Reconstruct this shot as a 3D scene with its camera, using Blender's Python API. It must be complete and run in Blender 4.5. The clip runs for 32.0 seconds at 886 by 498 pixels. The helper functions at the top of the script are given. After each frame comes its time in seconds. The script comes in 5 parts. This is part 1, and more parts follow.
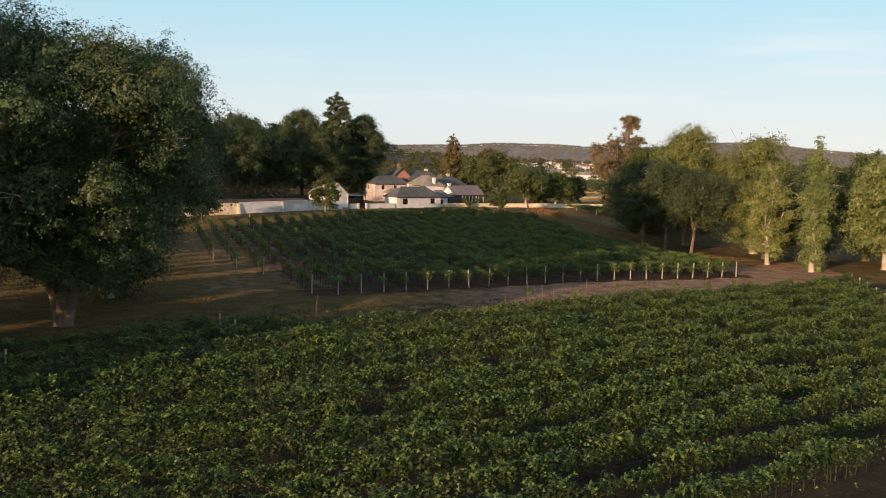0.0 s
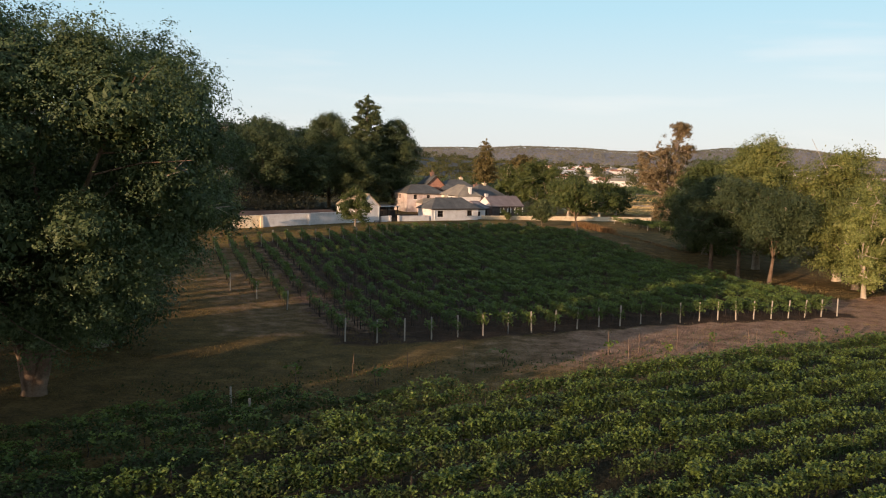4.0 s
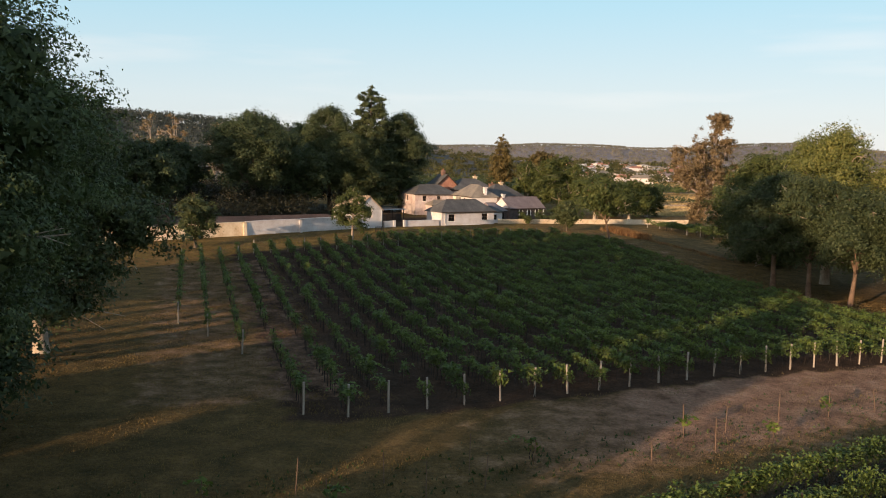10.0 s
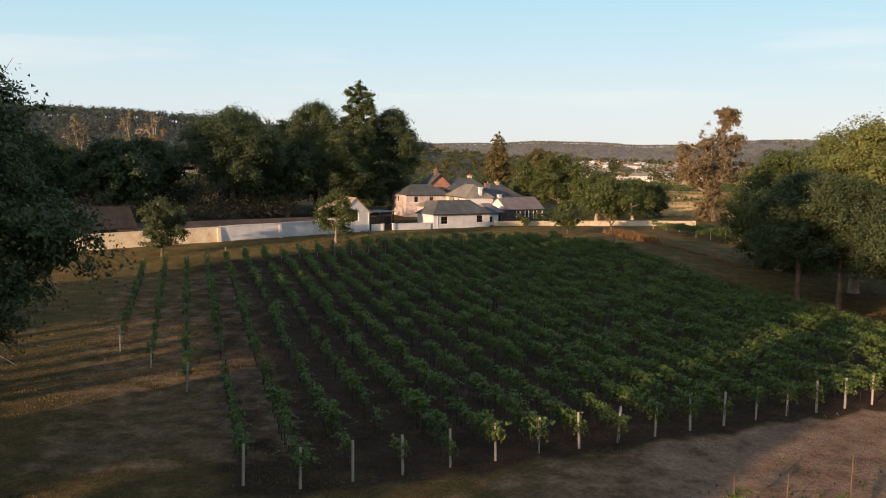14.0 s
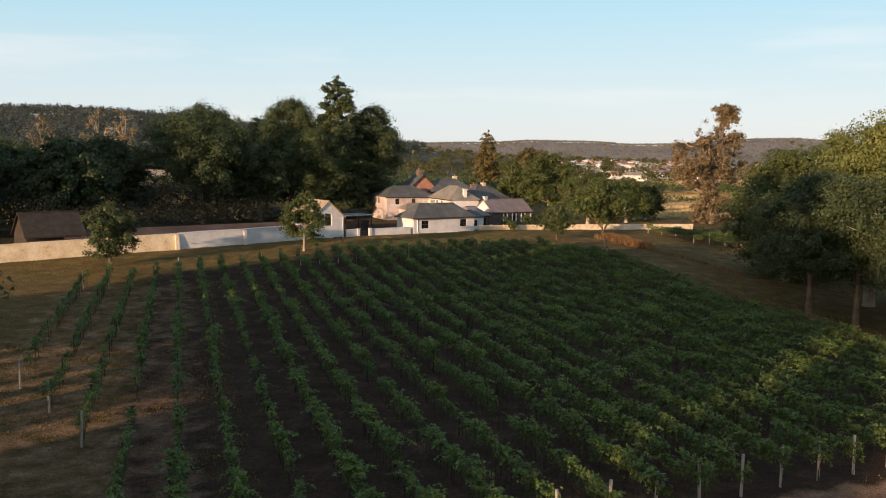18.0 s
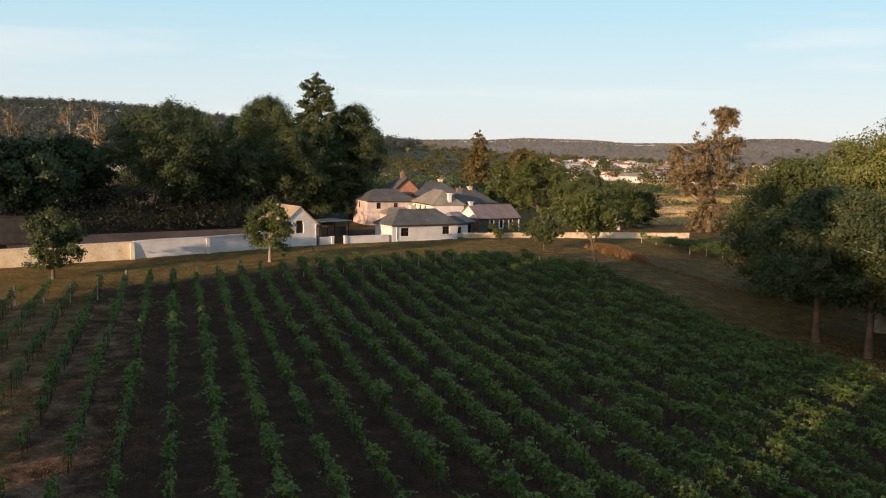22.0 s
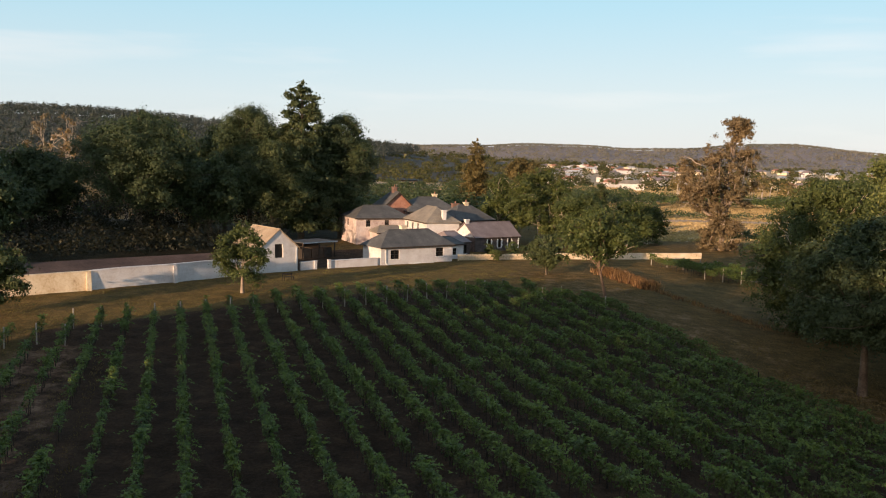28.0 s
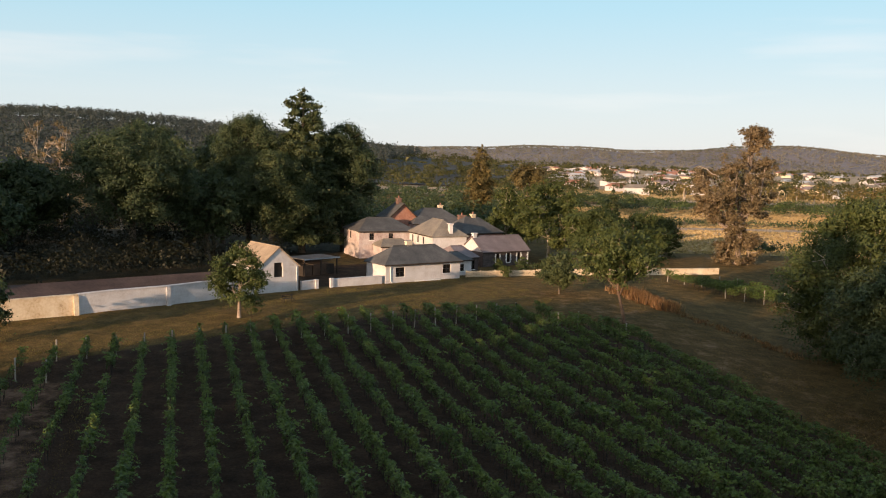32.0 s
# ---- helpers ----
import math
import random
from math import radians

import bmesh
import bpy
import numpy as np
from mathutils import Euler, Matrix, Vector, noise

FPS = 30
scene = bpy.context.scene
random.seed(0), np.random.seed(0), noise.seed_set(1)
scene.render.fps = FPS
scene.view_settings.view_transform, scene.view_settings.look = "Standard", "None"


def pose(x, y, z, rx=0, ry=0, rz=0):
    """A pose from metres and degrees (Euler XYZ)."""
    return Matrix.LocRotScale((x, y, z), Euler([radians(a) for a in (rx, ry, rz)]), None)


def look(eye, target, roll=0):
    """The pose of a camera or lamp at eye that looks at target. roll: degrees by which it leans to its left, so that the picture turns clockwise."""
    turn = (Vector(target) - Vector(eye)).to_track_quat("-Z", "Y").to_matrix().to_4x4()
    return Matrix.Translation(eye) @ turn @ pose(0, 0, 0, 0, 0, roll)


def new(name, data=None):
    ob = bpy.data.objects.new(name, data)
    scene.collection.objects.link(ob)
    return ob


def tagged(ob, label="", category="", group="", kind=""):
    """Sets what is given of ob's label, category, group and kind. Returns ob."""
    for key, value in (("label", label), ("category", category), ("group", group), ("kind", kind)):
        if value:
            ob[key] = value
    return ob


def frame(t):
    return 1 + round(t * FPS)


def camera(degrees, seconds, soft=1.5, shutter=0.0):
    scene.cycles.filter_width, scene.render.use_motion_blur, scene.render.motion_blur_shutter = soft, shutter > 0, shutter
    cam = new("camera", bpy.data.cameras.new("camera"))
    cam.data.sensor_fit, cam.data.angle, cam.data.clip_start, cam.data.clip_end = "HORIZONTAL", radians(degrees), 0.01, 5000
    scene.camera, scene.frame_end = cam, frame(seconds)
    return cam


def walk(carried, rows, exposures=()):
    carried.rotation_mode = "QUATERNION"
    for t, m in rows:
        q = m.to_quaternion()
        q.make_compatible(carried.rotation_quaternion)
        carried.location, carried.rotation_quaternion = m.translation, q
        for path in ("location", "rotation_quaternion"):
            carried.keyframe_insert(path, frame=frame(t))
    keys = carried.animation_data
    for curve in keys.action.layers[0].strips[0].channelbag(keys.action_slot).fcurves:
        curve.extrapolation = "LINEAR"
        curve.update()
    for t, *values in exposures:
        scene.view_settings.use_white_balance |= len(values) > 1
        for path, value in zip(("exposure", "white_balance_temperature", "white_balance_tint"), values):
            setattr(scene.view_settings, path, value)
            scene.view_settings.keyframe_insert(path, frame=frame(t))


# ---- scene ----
cam = camera(54.3, 32.0, soft=1.05)
PATH = [
    (0, (3.729, -38.973, 12.942), (3.627, -36.987, 12.734), 1.4),
    (0.5, (3.395, -37.162, 13.148), (3.281, -35.176, 12.94), 1.6),
    (1, (2.946, -35.343, 13.379), (2.824, -33.357, 13.17), 1.7),
    (1.5, (2.429, -33.546, 13.612), (2.3, -31.561, 13.404), 1.8),
    (2, (1.865, -31.78, 13.808), (1.73, -29.795, 13.6), 1.9),
    (2.5, (1.289, -30.055, 13.956), (1.148, -28.07, 13.749), 1.9),
    (3, (0.771, -28.378, 14.081), (0.625, -26.394, 13.875), 1.9),
    (3.5, (0.347, -26.715, 14.197), (0.196, -24.731, 13.992), 1.9),
    (4, (0.02, -25.04, 14.291), (-0.136, -23.057, 14.086), 1.9),
    (4.5, (-0.212, -23.34, 14.339), (-0.374, -21.357, 14.133), 1.9),
    (6.5, (-0.419, -16.086, 14.285), (-0.601, -14.105, 14.077), 1.9),
    (7, (-0.512, -14.398, 14.26), (-0.697, -12.417, 14.051), 1.8),
    (8, (-0.608, -11.123, 14.227), (-0.798, -9.143, 14.017), 1.7),
    (9, (-0.637, -8.022, 14.219), (-0.831, -6.043, 14.008), 1.6),
    (10, (-0.651, -5.014, 14.161), (-0.846, -3.034, 13.95), 1.5),
    (11, (-0.767, -2.167, 14.09), (-0.961, -0.188, 13.878), 1.4),
    (12, (-0.845, 0.408, 14.143), (-1.038, 2.387, 13.93), 1.3),
    (13, (-0.863, 2.895, 14.174), (-1.054, 4.874, 13.96), 1.3),
    (14, (-0.884, 5.292, 14.135), (-1.072, 7.272, 13.921), 1.2),
    (14.5, (-0.922, 6.453, 14.136), (-1.108, 8.433, 13.922), 1.2),
    (16.5, (-0.454, 11.273, 14.241), (-0.633, 13.254, 14.026), 1.0),
    (17, (-0.201, 12.509, 14.279), (-0.379, 14.489, 14.064), 1.0),
    (18, (0.267, 14.953, 14.303), (0.093, 16.934, 14.087), 1.1),
    (19, (0.746, 17.333, 14.327), (0.575, 19.313, 14.11), 1.3),
    (20, (1.249, 19.206, 14.689), (1.082, 21.187, 14.468), 1.5),
    (21, (1.567, 21.364, 14.987), (1.401, 23.345, 14.765), 1.6),
    (22, (1.83, 23.373, 15.274), (1.665, 25.353, 15.052), 1.7),
    (23, (2.004, 25.201, 15.507), (1.842, 27.182, 15.287), 1.8),
    (24, (2.016, 27.09, 15.758), (1.856, 29.072, 15.54), 1.9),
    (25, (2.029, 29.073, 16.021), (1.868, 31.054, 15.803), 1.8),
    (25.5, (2.03, 29.922, 16.189), (1.869, 31.903, 15.971), 1.8),
    (27.5, (1.718, 33.256, 16.684), (1.556, 35.238, 16.471), 1.7),
    (28, (1.588, 33.948, 16.854), (1.426, 35.93, 16.642), 1.7),
    (29, (1.359, 35.123, 17.313), (1.195, 37.105, 17.099), 1.7),
    (30, (0.99, 36.552, 17.676), (0.826, 38.534, 17.463), 1.7),
    (31, (0.607, 37.954, 18.037), (0.443, 39.936, 17.826), 1.7),
    (32, (0.249, 39.468, 18.326), (0.084, 41.45, 18.117), 1.7),
]
walk(cam, [(t, look(eye, target, roll)) for t, eye, target, roll in PATH])

# ---- light: low sun from behind the camera's left shoulder, clear sky ----
SUN_AZ, SUN_EL = radians(237.5), radians(8.3)      # direction towards the sun, counter-clockwise from +x
to_sun = Vector((math.cos(SUN_AZ) * math.cos(SUN_EL), math.sin(SUN_AZ) * math.cos(SUN_EL), math.sin(SUN_EL)))
sun_data = bpy.data.lights.new("sun", "SUN")
sun_data.energy, sun_data.angle, sun_data.color = 5.0, radians(0.6), (1.0, 0.67, 0.41)
sun = new("sun", sun_data)
sun.matrix_world = look((0, 0, 200), Vector((0, 0, 200)) - to_sun)
world = bpy.data.worlds.new("sky")
scene.world = world
world.use_nodes = True
wn = world.node_tree
wn.nodes.clear()
sky = wn.nodes.new("ShaderNodeTexSky")
sky.sky_type, sky.sun_disc = "NISHITA", False
sky.sun_elevation, sky.sun_rotation = SUN_EL, math.pi / 2 - SUN_AZ
sky.air_density, sky.dust_density, sky.ozone_density = 1.0, 0.2, 2.0
back = wn.nodes.new("ShaderNodeBackground")
back.inputs["Strength"].default_value = 0.112
wout = wn.nodes.new("ShaderNodeOutputWorld")
# thin high haze whitens the sky towards the horizon, with a few faint bands of cloud
wco = wn.nodes.new("ShaderNodeTexCoord")
wsep = wn.nodes.new("ShaderNodeSeparateXYZ")
wn.links.new(wco.outputs["Generated"], wsep.inputs[0])
haze = wn.nodes.new("ShaderNodeValToRGB")


def set_ramp(node, stops):
    el = node.color_ramp.elements
    while len(el) < len(stops):
        el.new(0.99)
    for i, (p, c) in enumerate(stops):
        el[i].position = p
        el[i].color = (*c, 1)


set_ramp(haze, [(0.0, (0.9,) * 3), (0.06, (0.88,) * 3), (0.3, (0.8,) * 3), (1.0, (0.2,) * 3)])
wn.links.new(wsep.outputs[2], haze.inputs[0])
wmap = wn.nodes.new("ShaderNodeMapping")
wmap.inputs["Scale"].default_value = (1.0, 1.0, 9.0)
wn.links.new(wco.outputs["Generated"], wmap.inputs[0])
wno = wn.nodes.new("ShaderNodeTexNoise")
wno.inputs["Scale"].default_value, wno.inputs["Detail"].default_value = 2.6, 6.0
wn.links.new(wmap.outputs[0], wno.inputs["Vector"])
cl = wn.nodes.new("ShaderNodeValToRGB")
cl.color_ramp.elements[0].position, cl.color_ramp.elements[0].color = 0.52, (0, 0, 0, 1)
cl.color_ramp.elements[1].position, cl.color_ramp.elements[1].color = 0.75, (0.55, 0.55, 0.55, 1)
wn.links.new(wno.outputs[0], cl.inputs[0])
veil = wn.nodes.new("ShaderNodeValToRGB")
set_ramp(veil, [(0.0, (5.0, 4.95, 5.05)), (0.06, (4.75, 5.1, 5.35)), (0.17, (3.25, 4.85, 5.6)), (0.5, (2.6, 4.0, 5.2)), (1.0, (2.2, 3.4, 4.6))])
wn.links.new(wsep.outputs[2], veil.inputs[0])
side = wn.nodes.new("ShaderNodeValToRGB")
set_ramp(side, [(0.22, (0.92, 0.98, 1.0)), (0.68, (1.0, 1.0, 1.0))])
shift = wn.nodes.new("ShaderNodeMath")
shift.operation = "MULTIPLY_ADD"
shift.inputs[1].default_value, shift.inputs[2].default_value = 0.5, 0.5
wn.links.new(wsep.outputs[0], shift.inputs[0])
wn.links.new(shift.outputs[0], side.inputs[0])
tinted = wn.nodes.new("ShaderNodeMix")
tinted.data_type, tinted.blend_type = "RGBA", "MULTIPLY"
tinted.inputs[0].default_value = 1.0
wn.links.new(veil.outputs[0], tinted.inputs[6])
wn.links.new(side.outputs[0], tinted.inputs[7])
cmix = wn.nodes.new("ShaderNodeMix")
cmix.data_type = "RGBA"
wn.links.new(cl.outputs[0], cmix.inputs[0])
wn.links.new(tinted.outputs[2], cmix.inputs[6])
cmix.inputs[7].default_value = (6.0, 5.8, 5.8, 1)
wmix = wn.nodes.new("ShaderNodeMix")
wmix.data_type = "RGBA"
wn.links.new(haze.outputs[0], wmix.inputs[0])
wn.links.new(sky.outputs[0], wmix.inputs[6])
wn.links.new(cmix.outputs[2], wmix.inputs[7])
# the haze glows warm round the low sun
toward = wn.nodes.new("ShaderNodeVectorMath")
toward.operation = "DOT_PRODUCT"
toward.inputs[1].default_value = to_sun
wn.links.new(wco.outputs["Generated"], toward.inputs[0])
glow = wn.nodes.new("ShaderNodeValToRGB")
set_ramp(glow, [(0.15, (0.0, 0.0, 0.0)), (0.6, (0.95, 0.6, 0.33)), (0.9, (3.1, 1.9, 0.95)), (1.0, (7.0, 4.3, 2.1))])
wn.links.new(toward.outputs["Value"], glow.inputs[0])
lit_sky = wn.nodes.new("ShaderNodeMix")
lit_sky.data_type, lit_sky.blend_type = "RGBA", "ADD"
lit_sky.inputs[0].default_value = 1.0
wn.links.new(wmix.outputs[2], lit_sky.inputs[6])
wn.links.new(glow.outputs[0], lit_sky.inputs[7])
wn.links.new(lit_sky.outputs[2], back.inputs[0])
wn.links.new(back.outputs[0], wout.inputs[0])
scene.view_settings.exposure = 0.58

# ---- materials ----
def nodes_of(name):
    m = bpy.data.materials.new(name)
    m.use_nodes = True
    nt = m.node_tree
    nt.nodes.clear()
    return m, nt


def add(nt, kind, **values):
    n = nt.nodes.new(kind)
    for key, v in values.items():
        n.inputs[key].default_value = v
    return n


def ramp(nt, fac, stops):
    r = nt.nodes.new("ShaderNodeValToRGB")
    el = r.color_ramp.elements
    while len(el) < len(stops):
        el.new(0.5)
    for e, (p, c) in zip(el, stops):
        e.position, e.color = p, (*c, 1)
    nt.links.new(fac, r.inputs[0])
    return r.outputs[0]


def mixed(nt, a, b, fac, mode="MIX"):
    m = nt.nodes.new("ShaderNodeMix")
    m.data_type, m.blend_type = "RGBA", mode
    for socket, v in ((m.inputs[0], fac), (m.inputs[6], a), (m.inputs[7], b)):
        if isinstance(v, bpy.types.NodeSocket):
            nt.links.new(v, socket)
        else:
            socket.default_value = v if isinstance(v, float) else (*v, 1)
    return m.outputs[2]


def noise_at(nt, scale, detail=4.0, rough=0.6, coords="Object"):
    c = nt.nodes.new("ShaderNodeTexCoord")
    n = add(nt, "ShaderNodeTexNoise", Scale=scale, Detail=detail, Roughness=rough)
    nt.links.new(c.outputs[coords], n.inputs["Vector"])
    return n.outputs[0]


def finish(nt, color, rough=0.8, bump=None, bump_dist=0.02, strength=0.6, metal=0.0, spec=0.3):
    b = add(nt, "ShaderNodeBsdfPrincipled", Roughness=rough, Metallic=metal)
    b.inputs["Specular IOR Level"].default_value = spec
    nt.links.new(color, b.inputs["Base Color"])
    if bump is not None:
        bn = add(nt, "ShaderNodeBump", Distance=bump_dist, Strength=strength)
        nt.links.new(bump, bn.inputs["Height"])
        nt.links.new(bn.outputs[0], b.inputs["Normal"])
    out = nt.nodes.new("ShaderNodeOutputMaterial")
    nt.links.new(b.outputs[0], out.inputs[0])


def surface(name, stops, scale=0.6, fine=9.0, rough=0.85, bump=0.02, spec=0.25, coords="Object"):
    """Two scales of variation over a ramp of colours, with relief."""
    m, nt = nodes_of(name)
    big, small = noise_at(nt, scale, 5.0, 0.65, coords), noise_at(nt, fine, 4.0, 0.6, coords)
    mx = nt.nodes.new("ShaderNodeMath")
    mx.operation = "MULTIPLY_ADD"
    nt.links.new(small, mx.inputs[0])
    mx.inputs[1].default_value = 0.45
    sh = nt.nodes.new("ShaderNodeMath")
    sh.operation = "MULTIPLY_ADD"
    nt.links.new(big, sh.inputs[0])
    sh.inputs[1].default_value, sh.inputs[2].default_value = 0.9, -0.18
    nt.links.new(sh.outputs[0], mx.inputs[2])
    finish(nt, ramp(nt, mx.outputs[0], stops), rough, small, bump, spec=spec)
    return m


def leafy(name, dark, mid, light, patch=0.12, warm=None):
    """Leaves: colour by leaf, drifting over the plant; some light passes through."""
    m, nt = nodes_of(name)
    g = nt.nodes.new("ShaderNodeNewGeometry")
    col = ramp(nt, g.outputs["Random Per Island"], [(0.0, dark), (0.55, mid), (1.0, light)])
    oi = nt.nodes.new("ShaderNodeObjectInfo")
    tint = ramp(nt, noise_at(nt, patch, 3.0, 0.6), [(0.3, (0.7, 0.72, 0.62)), (0.7, (1.25, 1.2, 1.05))])
    col = mixed(nt, col, tint, 1.0, "MULTIPLY")
    hue = ramp(nt, oi.outputs["Random"], [(0.0, (0.86, 0.9, 0.86)), (1.0, (1.14, 1.08, 0.9))])
    col = mixed(nt, col, hue, 1.0, "MULTIPLY")
    d = add(nt, "ShaderNodeBsdfPrincipled", Roughness=0.55)
    d.inputs["Specular IOR Level"].default_value = 0.25
    nt.links.new(col, d.inputs["Base Color"])
    tr = nt.nodes.new("ShaderNodeBsdfTranslucent")
    nt.links.new(mixed(nt, col, (1.0, 1.0, 0.45), 1.0, "MULTIPLY"), tr.inputs["Color"])
    mx = nt.nodes.new("ShaderNodeMixShader")
    mx.inputs[0].default_value = 0.3
    nt.links.new(d.outputs[0], mx.inputs[1])
    nt.links.new(tr.outputs[0], mx.inputs[2])
    out = nt.nodes.new("ShaderNodeOutputMaterial")
    nt.links.new(mx.outputs[0], out.inputs[0])
    return m


M = {}
M["oak"] = leafy("oak_leaves", (0.042, 0.06, 0.034), (0.071, 0.095, 0.053), (0.107, 0.13, 0.074))
M["elm"] = leafy("elm_leaves", (0.046, 0.064, 0.024), (0.082, 0.106, 0.04), (0.135, 0.155, 0.066))
M["elm_light"] = leafy("light_elm_leaves", (0.085, 0.102, 0.036), (0.15, 0.168, 0.062), (0.235, 0.24, 0.1))
M["elm_dark"] = leafy("great_tree_leaves", (0.05, 0.078, 0.046), (0.08, 0.114, 0.066), (0.118, 0.156, 0.094))
M["poplar"] = leafy("poplar_leaves", (0.125, 0.155, 0.062), (0.205, 0.24, 0.097), (0.31, 0.33, 0.165))
M["pine"] = leafy("pine_needles", (0.036, 0.052, 0.03), (0.062, 0.082, 0.046), (0.098, 0.118, 0.066))
# near-black leaves: the canopy's shade is painted into their colour
M["undergrowth"] = leafy("shaded_undergrowth_leaves", (0.014, 0.015, 0.01), (0.02, 0.021, 0.014), (0.028, 0.029, 0.019))
M["gum"] = leafy("gum_leaves", (0.13, 0.095, 0.066), (0.205, 0.15, 0.105), (0.3, 0.225, 0.165))
M["bush"] = leafy("scrub_leaves", (0.042, 0.046, 0.02), (0.07, 0.072, 0.03), (0.12, 0.11, 0.05), patch=0.02)
M["vine"] = leafy("vine_leaves", (0.054, 0.079, 0.03), (0.09, 0.124, 0.046), (0.135, 0.176, 0.07), patch=0.07)
# body leaves darkened to stand in for shade below the lit crest
M["shaded_dense_vine"] = leafy("shaded_dense_vine_leaves", (0.032, 0.052, 0.016), (0.048, 0.073, 0.022), (0.07, 0.1, 0.032), patch=0.07)
M["dull_vine"] = leafy("dull_vine_leaves", (0.037, 0.056, 0.023), (0.054, 0.076, 0.032), (0.078, 0.103, 0.045), patch=0.07)
# young shoots, paler still to stand in for light on the crest
M["lit_vine_tip"] = leafy("lit_vine_shoot_leaves", (0.105, 0.158, 0.048), (0.138, 0.195, 0.062), (0.175, 0.23, 0.082), patch=0.07)
M["gum_green"] = leafy("dry_gum_leaves", (0.09, 0.075, 0.035), (0.15, 0.115, 0.055), (0.24, 0.18, 0.09), patch=0.02)
M["young_vine"] = leafy("young_vine_leaves", (0.05, 0.08, 0.02), (0.09, 0.13, 0.03), (0.16, 0.19, 0.05), patch=0.3)
M["red_grass"] = leafy("red_grass_blades", (0.15, 0.08, 0.05), (0.24, 0.13, 0.075), (0.34, 0.2, 0.12), patch=0.3)
M["pale_straw"] = leafy("pale_straw_blades", (0.32, 0.23, 0.15), (0.44, 0.32, 0.21), (0.58, 0.44, 0.3), patch=0.02)
M["straw"] = leafy("straw_blades", (0.14, 0.10, 0.05), (0.24, 0.17, 0.09), (0.36, 0.27, 0.14), patch=0.3)
M["lawn_blades"] = leafy("lawn_blades", (0.125, 0.11, 0.042), (0.165, 0.135, 0.052), (0.21, 0.165, 0.066), patch=0.12)
M["dry_blades"] = leafy("dry_grass_blades", (0.15, 0.105, 0.056), (0.19, 0.133, 0.072), (0.24, 0.17, 0.095), patch=0.1)
M["bark"] = surface("bark", [(0.25, (0.05, 0.038, 0.028)), (0.5, (0.12, 0.09, 0.065)), (0.75, (0.2, 0.16, 0.12))], 1.2, 14.0, bump=0.05)
M["pale_bark"] = surface("pale_bark", [(0.25, (0.2, 0.15, 0.11)), (0.5, (0.38, 0.31, 0.24)), (0.75, (0.55, 0.48, 0.4))], 0.8, 9.0, bump=0.03)
M["gum_bark"] = surface("gum_bark", [(0.25, (0.15, 0.105, 0.08)), (0.5, (0.31, 0.24, 0.19)), (0.75, (0.48, 0.4, 0.33))], 0.8, 9.0, bump=0.03)
M["elm_bark"] = surface("great_tree_bark", [(0.25, (0.07, 0.043, 0.03)), (0.5, (0.16, 0.105, 0.072)), (0.75, (0.27, 0.19, 0.135))], 0.9, 8.0, bump=0.06)
M["post_wood"] = surface("weathered_post_wood", [(0.2, (0.19, 0.16, 0.13)), (0.5, (0.33, 0.285, 0.24)), (0.8, (0.46, 0.41, 0.35))], 2.0, 25.0, coords="Generated")
M["white_wall"] = surface("limewashed_wall", [(0.2, (0.34, 0.28, 0.25)), (0.4, (0.54, 0.5, 0.49)), (0.62, (0.64, 0.61, 0.61))], 0.6, 5.0, bump=0.01)
M["pink_wall"] = surface("faded_pink_limewash", [(0.22, (0.26, 0.17, 0.15)), (0.45, (0.46, 0.37, 0.35)), (0.68, (0.6, 0.54, 0.52))], 0.45, 3.0, bump=0.01)
M["cream_wall"] = surface("cream_limewash", [(0.22, (0.3, 0.2, 0.12)), (0.42, (0.56, 0.44, 0.3)), (0.65, (0.7, 0.6, 0.46))], 0.7, 4.0, bump=0.01)
M["brick"] = surface("red_brick", [(0.25, (0.2, 0.09, 0.065)), (0.5, (0.33, 0.16, 0.115)), (0.75, (0.4, 0.22, 0.16))], 1.5, 9.0)
M["old_brick"] = surface("sooty_brick", [(0.25, (0.1, 0.06, 0.05)), (0.5, (0.18, 0.11, 0.09)), (0.75, (0.26, 0.17, 0.14))], 1.5, 9.0)
M["bluestone"] = surface("dark_rubble_stone", [(0.25, (0.035, 0.028, 0.027)), (0.5, (0.09, 0.07, 0.065)), (0.75, (0.17, 0.13, 0.115))], 1.6, 6.0, bump=0.04)
M["slate"] = surface("grey_slate_roof", [(0.25, (0.055, 0.055, 0.057)), (0.5, (0.092, 0.091, 0.092)), (0.75, (0.15, 0.146, 0.142))], 0.5, 7.0, rough=0.8)
M["pale_slate"] = surface("pale_shingle_roof", [(0.25, (0.13, 0.115, 0.1)), (0.5, (0.22, 0.19, 0.155)), (0.75, (0.33, 0.28, 0.22))], 0.5, 7.0, rough=0.6)
M["rose_slate"] = surface("rose_grey_slate_roof", [(0.25, (0.13, 0.1, 0.1)), (0.5, (0.2, 0.16, 0.16)), (0.75, (0.28, 0.23, 0.23))], 0.5, 7.0, rough=0.6)
M["tan_shingle"] = surface("tan_shingle_roof", [(0.25, (0.2, 0.15, 0.105)), (0.5, (0.33, 0.25, 0.175)), (0.75, (0.45, 0.36, 0.26))], 0.8, 8.0, rough=0.8)
M["rust_iron"] = surface("rusty_corrugated_iron", [(0.25, (0.04, 0.026, 0.022)), (0.5, (0.08, 0.05, 0.04)), (0.75, (0.13, 0.085, 0.066))], 0.3, 3.0, rough=0.85)
M["iron"] = surface("galvanised_iron", [(0.25, (0.25, 0.26, 0.28)), (0.6, (0.45, 0.46, 0.48))], 0.5, 6.0, rough=0.45)
